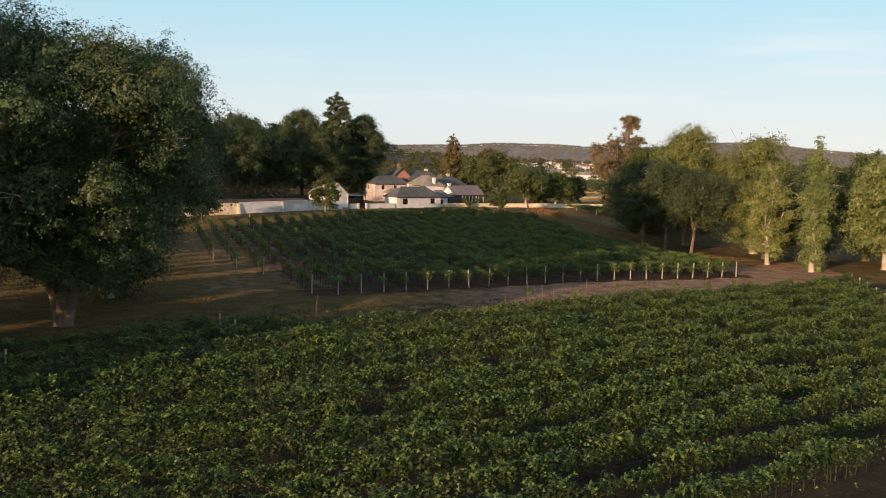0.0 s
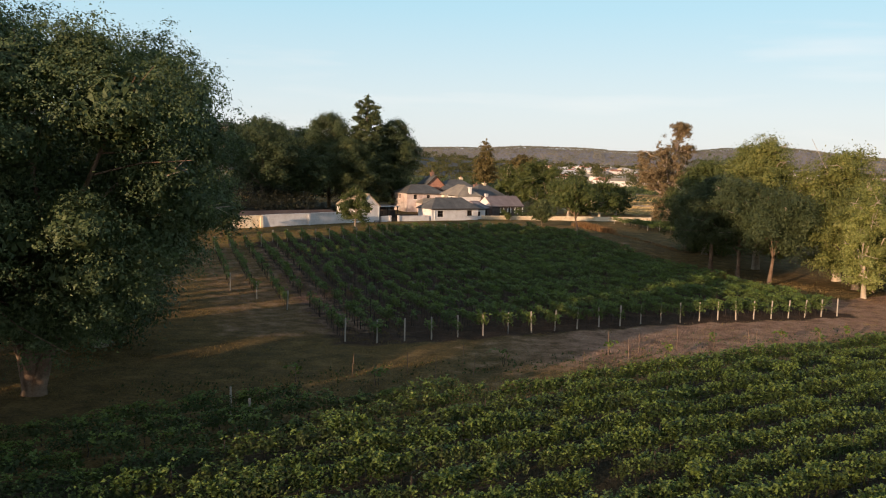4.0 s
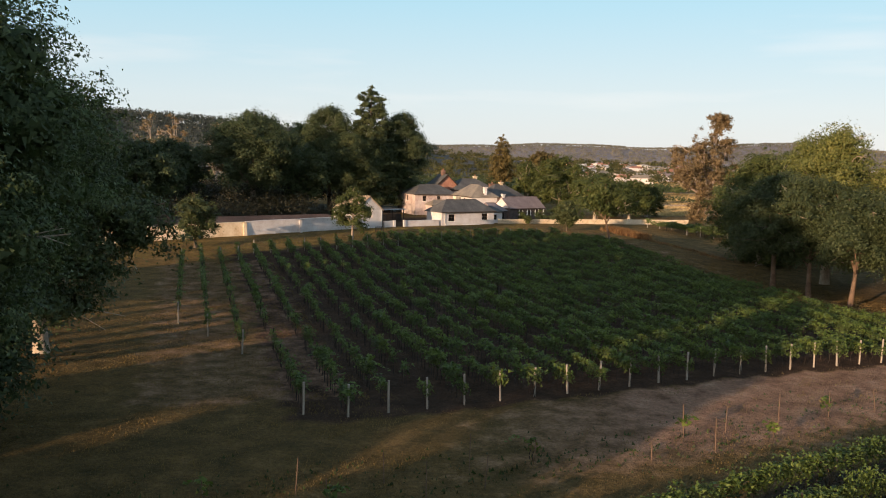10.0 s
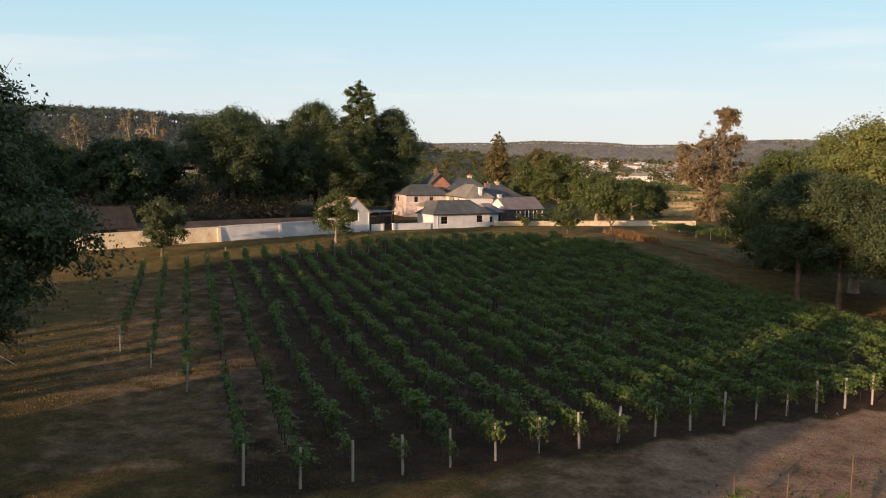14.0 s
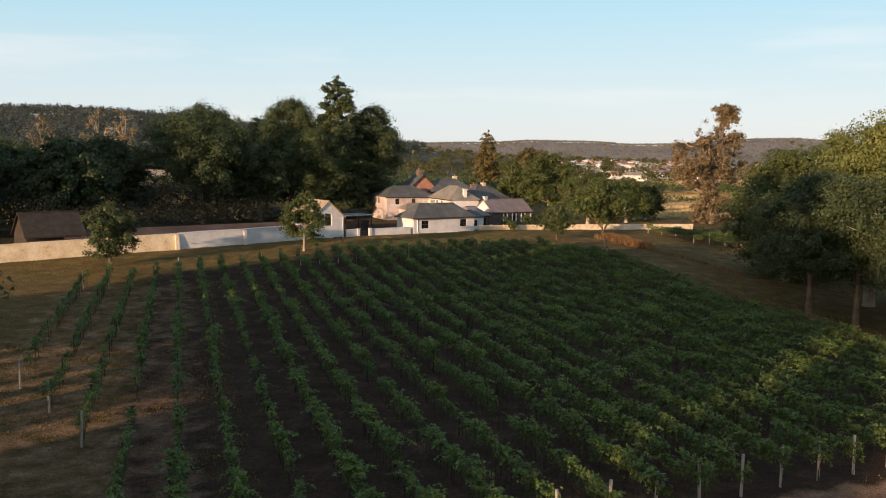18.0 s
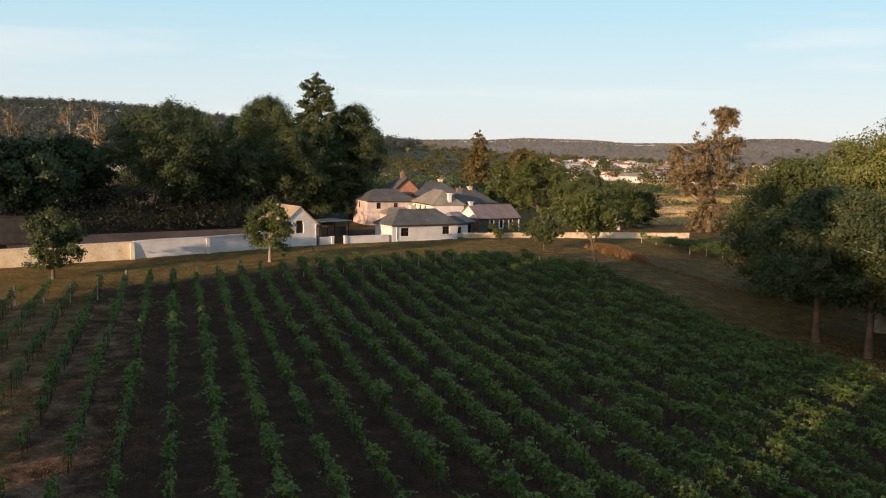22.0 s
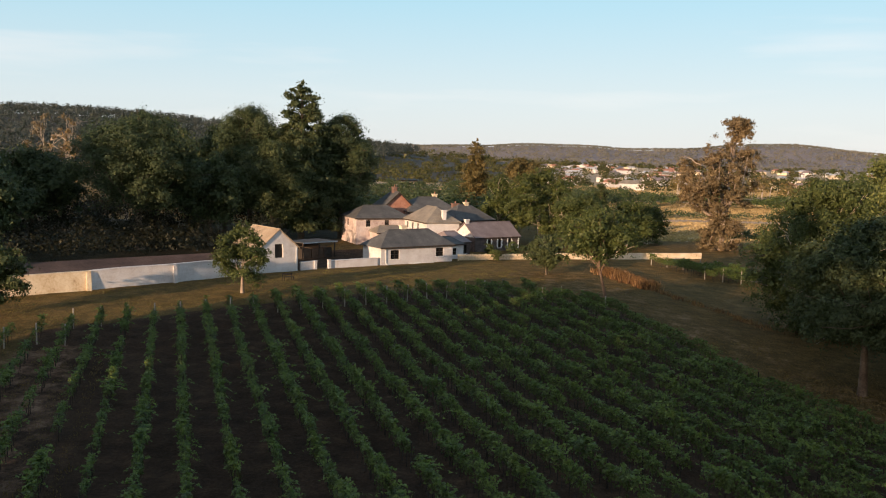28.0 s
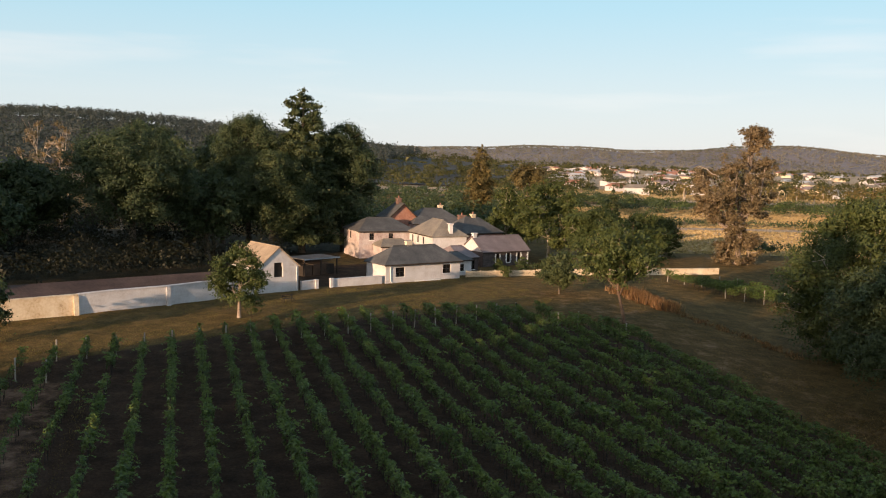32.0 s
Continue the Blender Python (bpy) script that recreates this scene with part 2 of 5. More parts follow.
M["dark_wood"] = surface("dark_timber", [(0.25, (0.02, 0.016, 0.013)), (0.6, (0.055, 0.042, 0.034))], 1.0, 12.0)
M["white_trim"] = surface("white_painted_trim", [(0.2, (0.62, 0.6, 0.56)), (0.5, (0.8, 0.79, 0.76))], 1.0, 12.0, rough=0.5)
gm, gnt = nodes_of("window_glass")
gb = add(gnt, "ShaderNodeBsdfPrincipled", Roughness=0.06)
gb.inputs["Base Color"].default_value = (0.012, 0.013, 0.015, 1)
gnt.links.new(gb.outputs[0], gnt.nodes.new("ShaderNodeOutputMaterial").inputs[0])
M["glass"] = gm


# ---- building helpers ----
def np_mesh(name, verts, quads, mats):
    me = bpy.data.meshes.new(name)
    verts, quads = np.asarray(verts, np.float32), np.asarray(quads, np.int32)
    n, k = quads.shape
    me.vertices.add(len(verts))
    me.vertices.foreach_set("co", verts.ravel())
    me.loops.add(n * k)
    me.loops.foreach_set("vertex_index", quads.ravel())
    me.polygons.add(n)
    me.polygons.foreach_set("loop_start", np.arange(0, n * k, k, dtype=np.int32))
    for m in mats:
        me.materials.append(m)
    me.update(calc_edges=True)
    return me


def child(name, me, parent, m=None, label="", kind=""):
    ob = new(name, me)
    ob.parent = parent
    if m is not None:
        ob.matrix_basis = m
    return tagged(ob, label, "", "", kind)


def part(name, bm, mat, parent, label=""):
    me = bpy.data.meshes.new(name)
    bmesh.ops.recalc_face_normals(bm, faces=bm.faces)
    bm.to_mesh(me)
    bm.free()
    me.materials.append(mat)
    return child(name, me, parent, None, label)


def thing(name, m, label, category, group="", kind=""):
    ob = new(name)
    ob.matrix_basis = m
    return tagged(ob, label, category, group, kind)


def boxed(bm, x0, y0, z0, x1, y1, z1):
    vs = [bm.verts.new((x, y, z)) for z in (z0, z1) for x, y in ((x0, y0), (x1, y0), (x1, y1), (x0, y1))]
    for f in ((0, 3, 2, 1), (4, 5, 6, 7), (0, 1, 5, 4), (1, 2, 6, 5), (2, 3, 7, 6), (3, 0, 4, 7)):
        bm.faces.new([vs[i] for i in f])
    return vs


def box_part(name, b, mat, parent, label="", bevel=0.0):
    bm = bmesh.new()
    boxed(bm, *b)
    if bevel:
        bmesh.ops.bevel(bm, geom=bm.edges[:], offset=bevel, segments=1, affect="EDGES")
    return part(name, bm, mat, parent, label)


def tube(verts, quads, points, radii, sides=7):
    """Adds a tapered tube along points to the lists."""
    base = len(verts)
    pts = [Vector(p) for p in points]
    for i, (p, r) in enumerate(zip(pts, radii)):
        d = (pts[min(i + 1, len(pts) - 1)] - pts[max(i - 1, 0)]).normalized()
        a = d.cross(Vector((0.3, 1, 0.1))).normalized()
        b = d.cross(a)
        for k in range(sides):
            w = 2 * math.pi * k / sides
            verts.append(tuple(p + a * (r * math.cos(w)) + b * (r * math.sin(w))))
    for i in range(len(pts) - 1):
        for k in range(sides):
            j = (k + 1) % sides
            quads.append((base + i * sides + k, base + i * sides + j, base + (i + 1) * sides + j, base + (i + 1) * sides + k))


def leaves(rng, centres, outward, size, spread=0.7, narrow=0.62, corners=4):
    """Folded leaf-shaped cards round the centres: vertices and quads."""
    n = len(centres)
    nrm = outward + rng.normal(0, spread, (n, 3))
    nrm /= np.linalg.norm(nrm, axis=1, keepdims=True) + 1e-9
    ref = rng.normal(0, 1, (n, 3))
    a = np.cross(nrm, ref)
    a /= np.linalg.norm(a, axis=1, keepdims=True) + 1e-9
    b = np.cross(nrm, a)
    s = (np.asarray(size) * rng.uniform(0.65, 1.35, n))[:, None] * 0.5
    lift = nrm * s * 0.3
    if corners == 3:
        v = np.stack([centres - a * s * 1.25, centres + a * s * 0.85 - b * s * narrow, centres + a * s * 0.7 + b * s * narrow * 1.1], 1)
        return v.reshape(-1, 3), np.arange(3 * n).reshape(-1, 3)
    v = np.stack([centres - a * s, centres - b * s * narrow + lift, centres + a * s, centres + b * s * narrow + lift], 1)
    return v.reshape(-1, 3), np.arange(4 * n).reshape(-1, 4)


# ---- lie of the land ----
def step(a, b, v):
    u = np.clip((v - a) / (b - a), 0, 1)
    return u * u * (3 - 2 * u)


def land(x, y):
    x, y = np.asarray(x, float), np.asarray(y, float)
    z = 0.3 + 1.6 * step(90, 133, y) - (0.55 + 0.95 * step(80, 104, y)) * step(10, 35, x) * (1 - step(125, 175, y))
    z = z + 0.2 * np.exp(-(((x - 2) / 25) ** 2) - ((y - 100) / 22) ** 2)
    z = z - 0.6 * np.exp(-(((x + 22) / 15) ** 2) - ((y - 58) / 18) ** 2)
    return z - 1.9 * step(190, 260, y) + 7.0 * step(500, 1500, y)


def on_land(x, y, rz=0.0, dz=0.0):
    return pose(x, y, float(land(x, y)) + dz, 0, 0, rz)


ROW_U, ROW_R = np.array([0.92718, 0.37461]), np.array([-0.37461, 0.92718])     # across and along the main rows
ROW_S0, ROW_STEP, ROW_COUNT = -3.495, 2.267, 27
NEAR_D, NEAR_N = np.array([0.788, 0.616]), np.array([0.616, -0.788])   # along and across the near rows
NEAR_M0 = -18.2


def row_start(s):
    k = (s - ROW_S0) / ROW_STEP
    return float(np.interp(k, [-1, 0, 1, 2, 2.4, 2.6, 3, 4, 7, 11, 16, 20, 26], [74, 69.6, 64.5, 58.2, 57.6, 41.5, 41.2, 40.2, 41.0, 42.4, 44.3, 45.8, 47.8]))


def row_end(s):
    k = (s - ROW_S0) / ROW_STEP
    return float(np.interp(k, [0, 3, 6, 9, 13, 17, 20, 22, 24, 26], [109.3, 111.5, 113.4, 116, 119.2, 121.2, 122.6, 121.5, 118, 112.5]))


def grid_axis(spans):
    out = [spans[0][0]]
    for a, b, d in spans:
        out += list(np.linspace(a, b, max(2, int((b - a) / d) + 1))[1:])
    return np.array(out)


gx = grid_axis([(-3500, -600, 160), (-600, -120, 24), (-120, -70, 5), (-70, 75, 1.25), (75, 120, 4), (120, 700, 26), (700, 3500, 160)])
gy = grid_axis([(-900, -150, 75), (-150, -40, 11), (-40, 190, 1.25), (190, 320, 4), (320, 900, 24), (900, 4600, 120)])
GX, GY = np.meshgrid(gx, gy)
rough_z = np.random.default_rng(3).normal(0, 0.03, GX.shape) * ((np.abs(GX) < 80) & (GY < 200) & (GY > -45))
gv = np.stack([GX, GY, land(GX, GY) + rough_z], -1).reshape(-1, 3)
nx, ny = len(gx), len(gy)
ii = (np.arange(ny - 1)[:, None] * nx + np.arange(nx - 1)).ravel()
gq = np.stack([ii, ii + 1, ii + 1 + nx, ii + nx], 1)
ground_mat, nt = nodes_of("ground")
zone = nt.nodes.new("ShaderNodeAttribute")
zone.attribute_name = "zone"
sep = nt.nodes.new("ShaderNodeSeparateColor")
nt.links.new(zone.outputs["Color"], sep.inputs[0])
n_big, n_mid, n_fine = noise_at(nt, 0.06, 6.0, 0.65), noise_at(nt, 0.55, 6.0, 0.7), noise_at(nt, 5.0, 5.0, 0.7)
grass = mixed(nt, ramp(nt, n_mid, [(0.3, (0.075, 0.058, 0.022)), (0.55, (0.16, 0.108, 0.043)), (0.75, (0.27, 0.175, 0.078))]),
              ramp(nt, n_fine, [(0.3, (0.6, 0.6, 0.6)), (0.7, (1.35, 1.3, 1.2))]), 1.0, "MULTIPLY")
soil = mixed(nt, ramp(nt, n_mid, [(0.3, (0.04, 0.026, 0.017)), (0.55, (0.077, 0.048, 0.031)), (0.78, (0.14, 0.086, 0.054))]),
             ramp(nt, n_fine, [(0.3, (0.65, 0.65, 0.65)), (0.7, (1.3, 1.25, 1.2))]), 1.0, "MULTIPLY")
dry = mixed(nt, ramp(nt, n_mid, [(0.3, (0.15, 0.085, 0.056)), (0.5, (0.32, 0.19, 0.13)), (0.75, (0.46, 0.31, 0.22))]),
            ramp(nt, n_fine, [(0.3, (0.6, 0.62, 0.6)), (0.7, (1.3, 1.25, 1.2))]), 1.0, "MULTIPLY")
field = ramp(nt, n_big, [(0.3, (0.34, 0.24, 0.15)), (0.55, (0.52, 0.39, 0.27)), (0.75, (0.36, 0.27, 0.15))])


def soft_mask(socket):
    a = nt.nodes.new("ShaderNodeMath")
    a.operation = "MULTIPLY_ADD"
    nt.links.new(n_mid, a.inputs[0])
    a.inputs[1].default_value, a.inputs[2].default_value = 0.9, -0.45
    b = nt.nodes.new("ShaderNodeMath")
    b.operation = "ADD"
    nt.links.new(a.outputs[0], b.inputs[0])
    nt.links.new(socket, b.inputs[1])
    r = nt.nodes.new("ShaderNodeMapRange")
    nt.links.new(b.outputs[0], r.inputs[0])
    r.inputs[1].default_value, r.inputs[2].default_value = 0.3, 0.7
    return r.outputs[0]


gcol = mixed(nt, grass, soil, soft_mask(sep.outputs[0]))
gcol = mixed(nt, gcol, dry, soft_mask(sep.outputs[1]))
gcol = mixed(nt, gcol, field, soft_mask(sep.outputs[2]))
sod = mixed(nt, ramp(nt, n_mid, [(0.3, (0.032, 0.028, 0.016)), (0.55, (0.058, 0.048, 0.028)), (0.78, (0.1, 0.076, 0.045))]),
            ramp(nt, n_fine, [(0.3, (0.65, 0.65, 0.65)), (0.7, (1.3, 1.25, 1.2))]), 1.0, "MULTIPLY")
gcol = mixed(nt, gcol, sod, soft_mask(zone.outputs["Alpha"]))
finish(nt, gcol, 0.95, n_fine, 0.3, 1.0, spec=0.1)
ground_me = np_mesh("ground", gv, gq, [ground_mat])
S, R = GX * ROW_U[0] + GY * ROW_U[1], GX * ROW_R[0] + GY * ROW_R[1]
r0, r1 = np.vectorize(row_start)(S), np.vectorize(row_end)(S)
in_vines = (S > 2.6) & (S < 57.5) & (R > r0 - 1) & (R < r1 + 1)
MM = GX * NEAR_N[0] + GY * NEAR_N[1]
in_near = (MM > NEAR_M0 - 1.0) & (GY > -60) & (GY < 90) & (GX > -45)
head = (~in_vines) & (MM < NEAR_M0 + 1) & (MM > -37) & (GX > -14) & (GX < 48) & (R < 60)
head_w = np.where(head, np.clip((GX + 10) / 24, 0, 1) * np.clip((-MM - 20.5) / 5.0, 0.3, 1), 0)
far_field = ((GY > 212) & (GY < 420) & (GX > 15)) | (GY > 480)
track = (~in_vines) & (S > 54) & (GY > 85) & (GY < 150) & (S < 66)
left_dry = (S > -6) & (S < 7) & (R > 44) & (R < 106)
yard = (np.abs(GX + 22) < 8) & (GY > 146 + (GX + 22) * 0.9) & (GY < 170 + (GX + 22) * 0.9)
strip = (~in_vines) & (R > r1) & (R < r1 + 5) & (S < 40)
w_soil = np.where(in_vines | in_near | yard, 0.9, 0.1)
w_dry = np.maximum.reduce([head_w, 0.3 * track, 0.42 * left_dry, 0.08 * strip, 0.12 + 0 * GX])
# the dark litter colour also stands in for shade under the wood
shaded_litter = (GX < -28) & (GY > 118) & (GY < 215) & (GY - 113.6 - (GX + 53.2) * 1.04 > 8)
zone_rgba = np.stack([w_soil, w_dry, np.where(far_field, 0.8, 0.0), np.where((in_near & (GY < 75)) | shaded_litter, 0.8, 0.0)], -1).reshape(-1, 4).astype(np.float32)
att = ground_me.color_attributes.new("zone", "FLOAT_COLOR", "POINT")
att.data.foreach_set("color", zone_rgba.ravel())
for p in ground_me.polygons:
    p.use_smooth = True
tagged(new("ground", ground_me), "dry grass, soil and headland of a vineyard valley", "ground", "", "structure")

# ---- vines ----
def vine_mesh(name, seed, n, length, low, high, half, leaf, mat, shoots=6, lean=0.0, reach=1.0):
    """One vine: a lumpy arched canopy, darker within, with young trailing shoots on its crest, paler as if lit."""
    rng = np.random.default_rng(seed)
    x = rng.uniform(-length / 2, length / 2, n)
    a = rng.uniform(-0.55, math.pi + 0.55, n)
    ph = rng.uniform(0, 6, 3)
    lump = 1 + 0.22 * np.sin(x * 5.1 + ph[0]) + 0.16 * np.sin(x * 11.3 + a * 2 + ph[1])
    r = np.where(rng.random(n) < 0.8, rng.uniform(0.75, 1.08, n), rng.uniform(0.1, 0.7, n)) * lump
    mid, hz = low + (high - low) * 0.45, (high - low) * 0.55
    c = np.stack([x, half * r * np.cos(a), mid + hz * r * np.sin(a)], 1)
    out = np.stack([0 * x, np.cos(a), np.sin(a) + 0.15], 1)
    v, q = leaves(rng, c, out, leaf * 1.15, 0.45, 0.8, 3)
    ends = []
    for _ in range(shoots):
        p = np.array([rng.uniform(-length / 2, length / 2), rng.normal(0, half * 0.4), high - 0.12])
        d = np.array([rng.normal(0.2, 0.55), rng.normal(lean, 0.5), rng.uniform(0.3, 1.0)])
        k = rng.integers(9, 10 + int(6 * reach))
        w = np.linspace(0, rng.uniform(0.35, 1.0) * reach, k)[:, None]
        ends.append(p + d * w - np.array([0, 0, 0.8]) * w ** 2 + rng.normal(0, 0.035, (k, 3)))
    e = np.concatenate(ends)
    ev, eq = leaves(rng, e, np.tile([0.0, 0.0, 0.9], (len(e), 1)), leaf * 1.1, 0.45, 0.8, 3)
    tv, tq = [], []
    for px in (-length * 0.22, length * 0.24):
        tube(tv, tq, [(px, 0, 0), (px + 0.04, 0.03, low * 0.55), (px - 0.02, 0, low + 0.15)], [0.026, 0.02, 0.018], 4)
    q2 = np.array([t for a, b2, c2, d2 in tq for t in ((a, b2, c2), (a, c2, d2))])
    me = np_mesh(name, np.concatenate([v, ev, np.array(tv)]), np.concatenate([q, eq + len(v), q2 + len(v) + len(ev)]), [mat, M["lit_vine_tip"], M["dark_wood"]])
    me.polygons.foreach_set("material_index", np.repeat([0, 1, 2], [len(q), len(eq), len(q2)]).astype(np.int32))
    return me


full_vines = [vine_mesh("vine", 10 + i, 260, 1.75, 0.65, 1.6, 0.26, 0.14, M["vine"], 14) for i in range(6)]
bushy_vines = [vine_mesh("vine", 30 + i, 290, 1.9, 0.55, 1.65, 0.32, 0.14, M["vine"], 18) for i in range(8)]
near_vines = [vine_mesh("vine", 130 + i, 470, 1.85, 0.5, 1.55, 0.34, 0.115, M["shaded_dense_vine"], 24, 0.1, 1.5) for i in range(8)]
poor_vines = [vine_mesh("vine", 150 + i, 400, 1.85, 0.5, 1.5, 0.32, 0.115, M["dull_vine"], 14, 0.2, 1.3) for i in range(5)]
thin_vines = [vine_mesh("vine", 50 + i, 100, 1.5, 0.7, 1.5, 0.2, 0.14, M["vine"], 8) for i in range(5)]
bm = bmesh.new()
boxed(bm, -0.055, -0.055, -0.3, 0.055, 0.055, 1.8)
bmesh.ops.bevel(bm, geom=[e for e in bm.edges if abs(e.verts[0].co.z - e.verts[1].co.z) > 1], offset=0.02, segments=1, affect="EDGES")
end_post_me = bpy.data.meshes.new("end_post")
bm.to_mesh(end_post_me)
bm.free()
end_post_me.materials.append(M["post_wood"])
bm = bmesh.new()
boxed(bm, -0.025, -0.025, -0.3, 0.025, 0.025, 1.6)
line_post_me = bpy.data.meshes.new("line_post")
bm.to_mesh(line_post_me)
bm.free()
line_post_me.materials.append(M["dark_wood"])


def vine_row(p0, p1, pick, label, rng, gap=0.0, post_every=6.0):
    d = np.array(p1) - np.array(p0)
    length = float(np.hypot(*d))
    d = d / length
    ang = math.degrees(math.atan2(d[1], d[0]))
    z0 = float(land(*p0))
    row = thing("vine_row", pose(p0[0], p0[1], z0, 0, 0, ang), label, "vine row", "vineyard rows")

    def local(a, dz=0.0):
        return a, 0.0, float(land(p0[0] + d[0] * a, p0[1] + d[1] * a)) - z0 + dz

    for a in np.arange(0, length + 0.1, post_every):
        me = end_post_me if a < 0.1 or a > length - post_every else line_post_me
        child("end_post" if me is end_post_me else "post", me, row, pose(*local(a), rng.normal(0, 1.5), rng.normal(0, 1.5), rng.uniform(0, 90)))
    a = 0.4
    while a < length:
        if rng.random() > gap:
            m = pose(*local(a + rng.normal(0, 0.12)), 0, 0, rng.choice([0, 180]) + rng.normal(0, 4))
            s = rng.uniform(0.85, 1.12)
            me = pick(a, length)
            child("vine", me, row, m @ Matrix.Diagonal((s * 1.05, s * rng.uniform(0.6, 1.15), s * rng.uniform(0.8, 1.1), 1)))
        a += rng.uniform(1.45, 1.75)
    wv, wq = [], []
    for h in (0.9, 1.65):
        tube(wv, wq, [local(a, h) for a in np.linspace(0, length, 10)], [0.004] * 10, 3)
    child("wire", np_mesh("wire", wv, wq, [M["dark_wood"]]), row)
    return row


rng = np.random.default_rng(7)
for k in range(ROW_COUNT):
    s = ROW_S0 + ROW_STEP * k
    a, b = row_start(s), row_end(s)
    p0, p1 = ROW_U * s + ROW_R * a, ROW_U * s + ROW_R * b
    share = np.clip((s - 2) / 22, 0, 1)
    sparse = s < 12

    def pick_main(at, length, share=share, sparse=sparse):
        if rng.random() > share * 0.9 + 0.1:
            return thin_vines[rng.integers(5)]
        return (full_vines if rng.random() > share * 0.6 else bushy_vines)[rng.integers(6)]

    vine_row(p0, p1, pick_main, "sparse young vine row on posts over bare soil" if sparse else "leafy green vine row on weathered posts", rng, 0.2 if sparse else 0.03)
for k in range(-2, 14):
    m = NEAR_M0 + 2.5 * k
    a, b = (-14 - 3 * min(max(k, 0), 7) if k < 10 else -30), (70 - 2.5 * k if k >= 0 else 22 + 9 * k)
    p0, p1 = NEAR_N * m + NEAR_D * a, NEAR_N * m + NEAR_D * b
    vine_row(p0, p1, lambda at, length: near_vines[rng.integers(8)] if at > 31 + rng.normal(0, 7) else (poor_vines[rng.integers(5)] if rng.random() < 0.75 else near_vines[rng.integers(8)]),
             "dense leafy vine row with long trailing shoots", rng, 0.03, 14.0)

# ---- young vines on stakes in the headland ----
stake_v, stake_q = [], []
tube(stake_v, stake_q, [(0, 0, -0.3), (0, 0, 1.75)], [0.027, 0.023], 5)
stake_me = np_mesh("stake", stake_v, stake_q, [M["elm_bark"]])
sprigs = [vine_mesh("sprig", 80 + i, 16, 0.5, 0.3, 1.1, 0.35, 0.2, M["young_vine"], 2) for i in range(4)]
for p0, p1, count in (((-12.4, 26.6), (33, 54), 15), ((-8.4, 26.4), (29, 49), 12)):
    for i in range(count):
        w = (i + rng.uniform(-0.2, 0.2)) / (count - 1)
        x, y = p0[0] + (p1[0] - p0[0]) * w, p0[1] + (p1[1] - p0[1]) * w
        if rng.random() < 0.12:
            continue
        st = thing("staked_young_vine", on_land(x, y, rng.uniform(0, 180)), "young vine tied to a thin weathered stake", "young vine", "staked young vines")
        child("stake", stake_me, st, pose(0, 0, 0, rng.normal(0, 2.5), rng.normal(0, 2.5), 0) @ Matrix.Diagonal((1, 1, rng.uniform(0.6, 1.05), 1)))
        if rng.random() < 0.6:
            child("vine", sprigs[rng.integers(4)], st, pose(0.15, 0, 0, 0, 0, rng.uniform(0, 360)))


# ---- trees ----
def lobes_profile(rng, profile, count, squash=0.75, size=0.2):
    """Lobes set round a profile of (height, radius), winding upwards."""
    zs, rs = zip(*profile)
    out, wide = [], max(rs) * 2
    zg = np.linspace(zs[0], zs[-1], 60)
    share = np.cumsum(np.interp(zg, zs, rs) + wide * 0.1)
    share = share / share[-1]
    for i in range(count):
        z = float(np.interp(min(0.98, max(0.02, (i + 0.5) / count + rng.uniform(-0.04, 0.04))), share, zg))
        env = float(np.interp(z, zs, rs))
        a = i * 2.4 + rng.uniform(-0.5, 0.5)
        lr = min(wide * size * rng.uniform(0.7, 1.25), env * 0.75 + 0.5)
        r = max(0.0, env - lr * 0.8) * rng.uniform(0.75, 1.08)
        out.append(((r * math.cos(a), r * math.sin(a), z), lr, lr * squash * rng.uniform(0.8, 1.1)))
    top = zs[-1] - wide * 0.06
    out.append(((rng.normal(0, wide * 0.03), rng.normal(0, wide * 0.03), top), rs[-1] + wide * 0.08, wide * 0.07))
    zm = zs[0] + (zs[-1] - zs[0]) * 0.5
    out.append(((0, 0, zm), wide * 0.27, (zs[-1] - zs[0]) * 0.33))
    return out


def round_profile(h, w, base):
    r = w * 0.5
    ch = h - base
    return [(base, r * 0.5), (base + ch * 0.15, r * 0.82), (base + ch * 0.35, r), (base + ch * 0.6, r * 0.95), (base + ch * 0.8, r * 0.7), (base + ch * 0.93, r * 0.42), (h, r * 0.15)]


def lobes_conifer(rng, h, w, base):
    out = []
    levels = int((h - base) / 1.15)
    for i in range(levels):
        t = i / (levels - 1)
        r = min(w * 0.5, w * 0.106 * ((1 - t) * (h - base)) ** 0.52 + 0.7) * rng.uniform(0.82, 1.1)
        for j in range(7 if t < 0.7 else 5):
            a = j * (0.9 if t < 0.7 else 1.26) + i * 0.7 + rng.uniform(-0.35, 0.35)
            q = (r - 0.4) * rng.uniform(0.35, 0.78)
            out.append(((q * math.cos(a), q * math.sin(a), base + (h - base - 0.7) * t - 0.12 * q), r * 0.36 + 0.15, 0.6 + 0.07 * r))
    return out


def lobes_column(rng, h, w, base):
    out = []
    n = int((h - base) / 0.9)
    for i in range(n):
        t = i / (n - 1)
        r = w * 0.5 * (math.sin(math.pi * min(1, (t * 0.84 + 0.14))) ** 0.6) * rng.uniform(0.75, 1.15)
        a = i * 2.4
        out.append(((0.5 * r * math.cos(a), 0.5 * r * math.sin(a), base + (h - base - 0.5) * t), r * 0.66, 1.9))
    return out


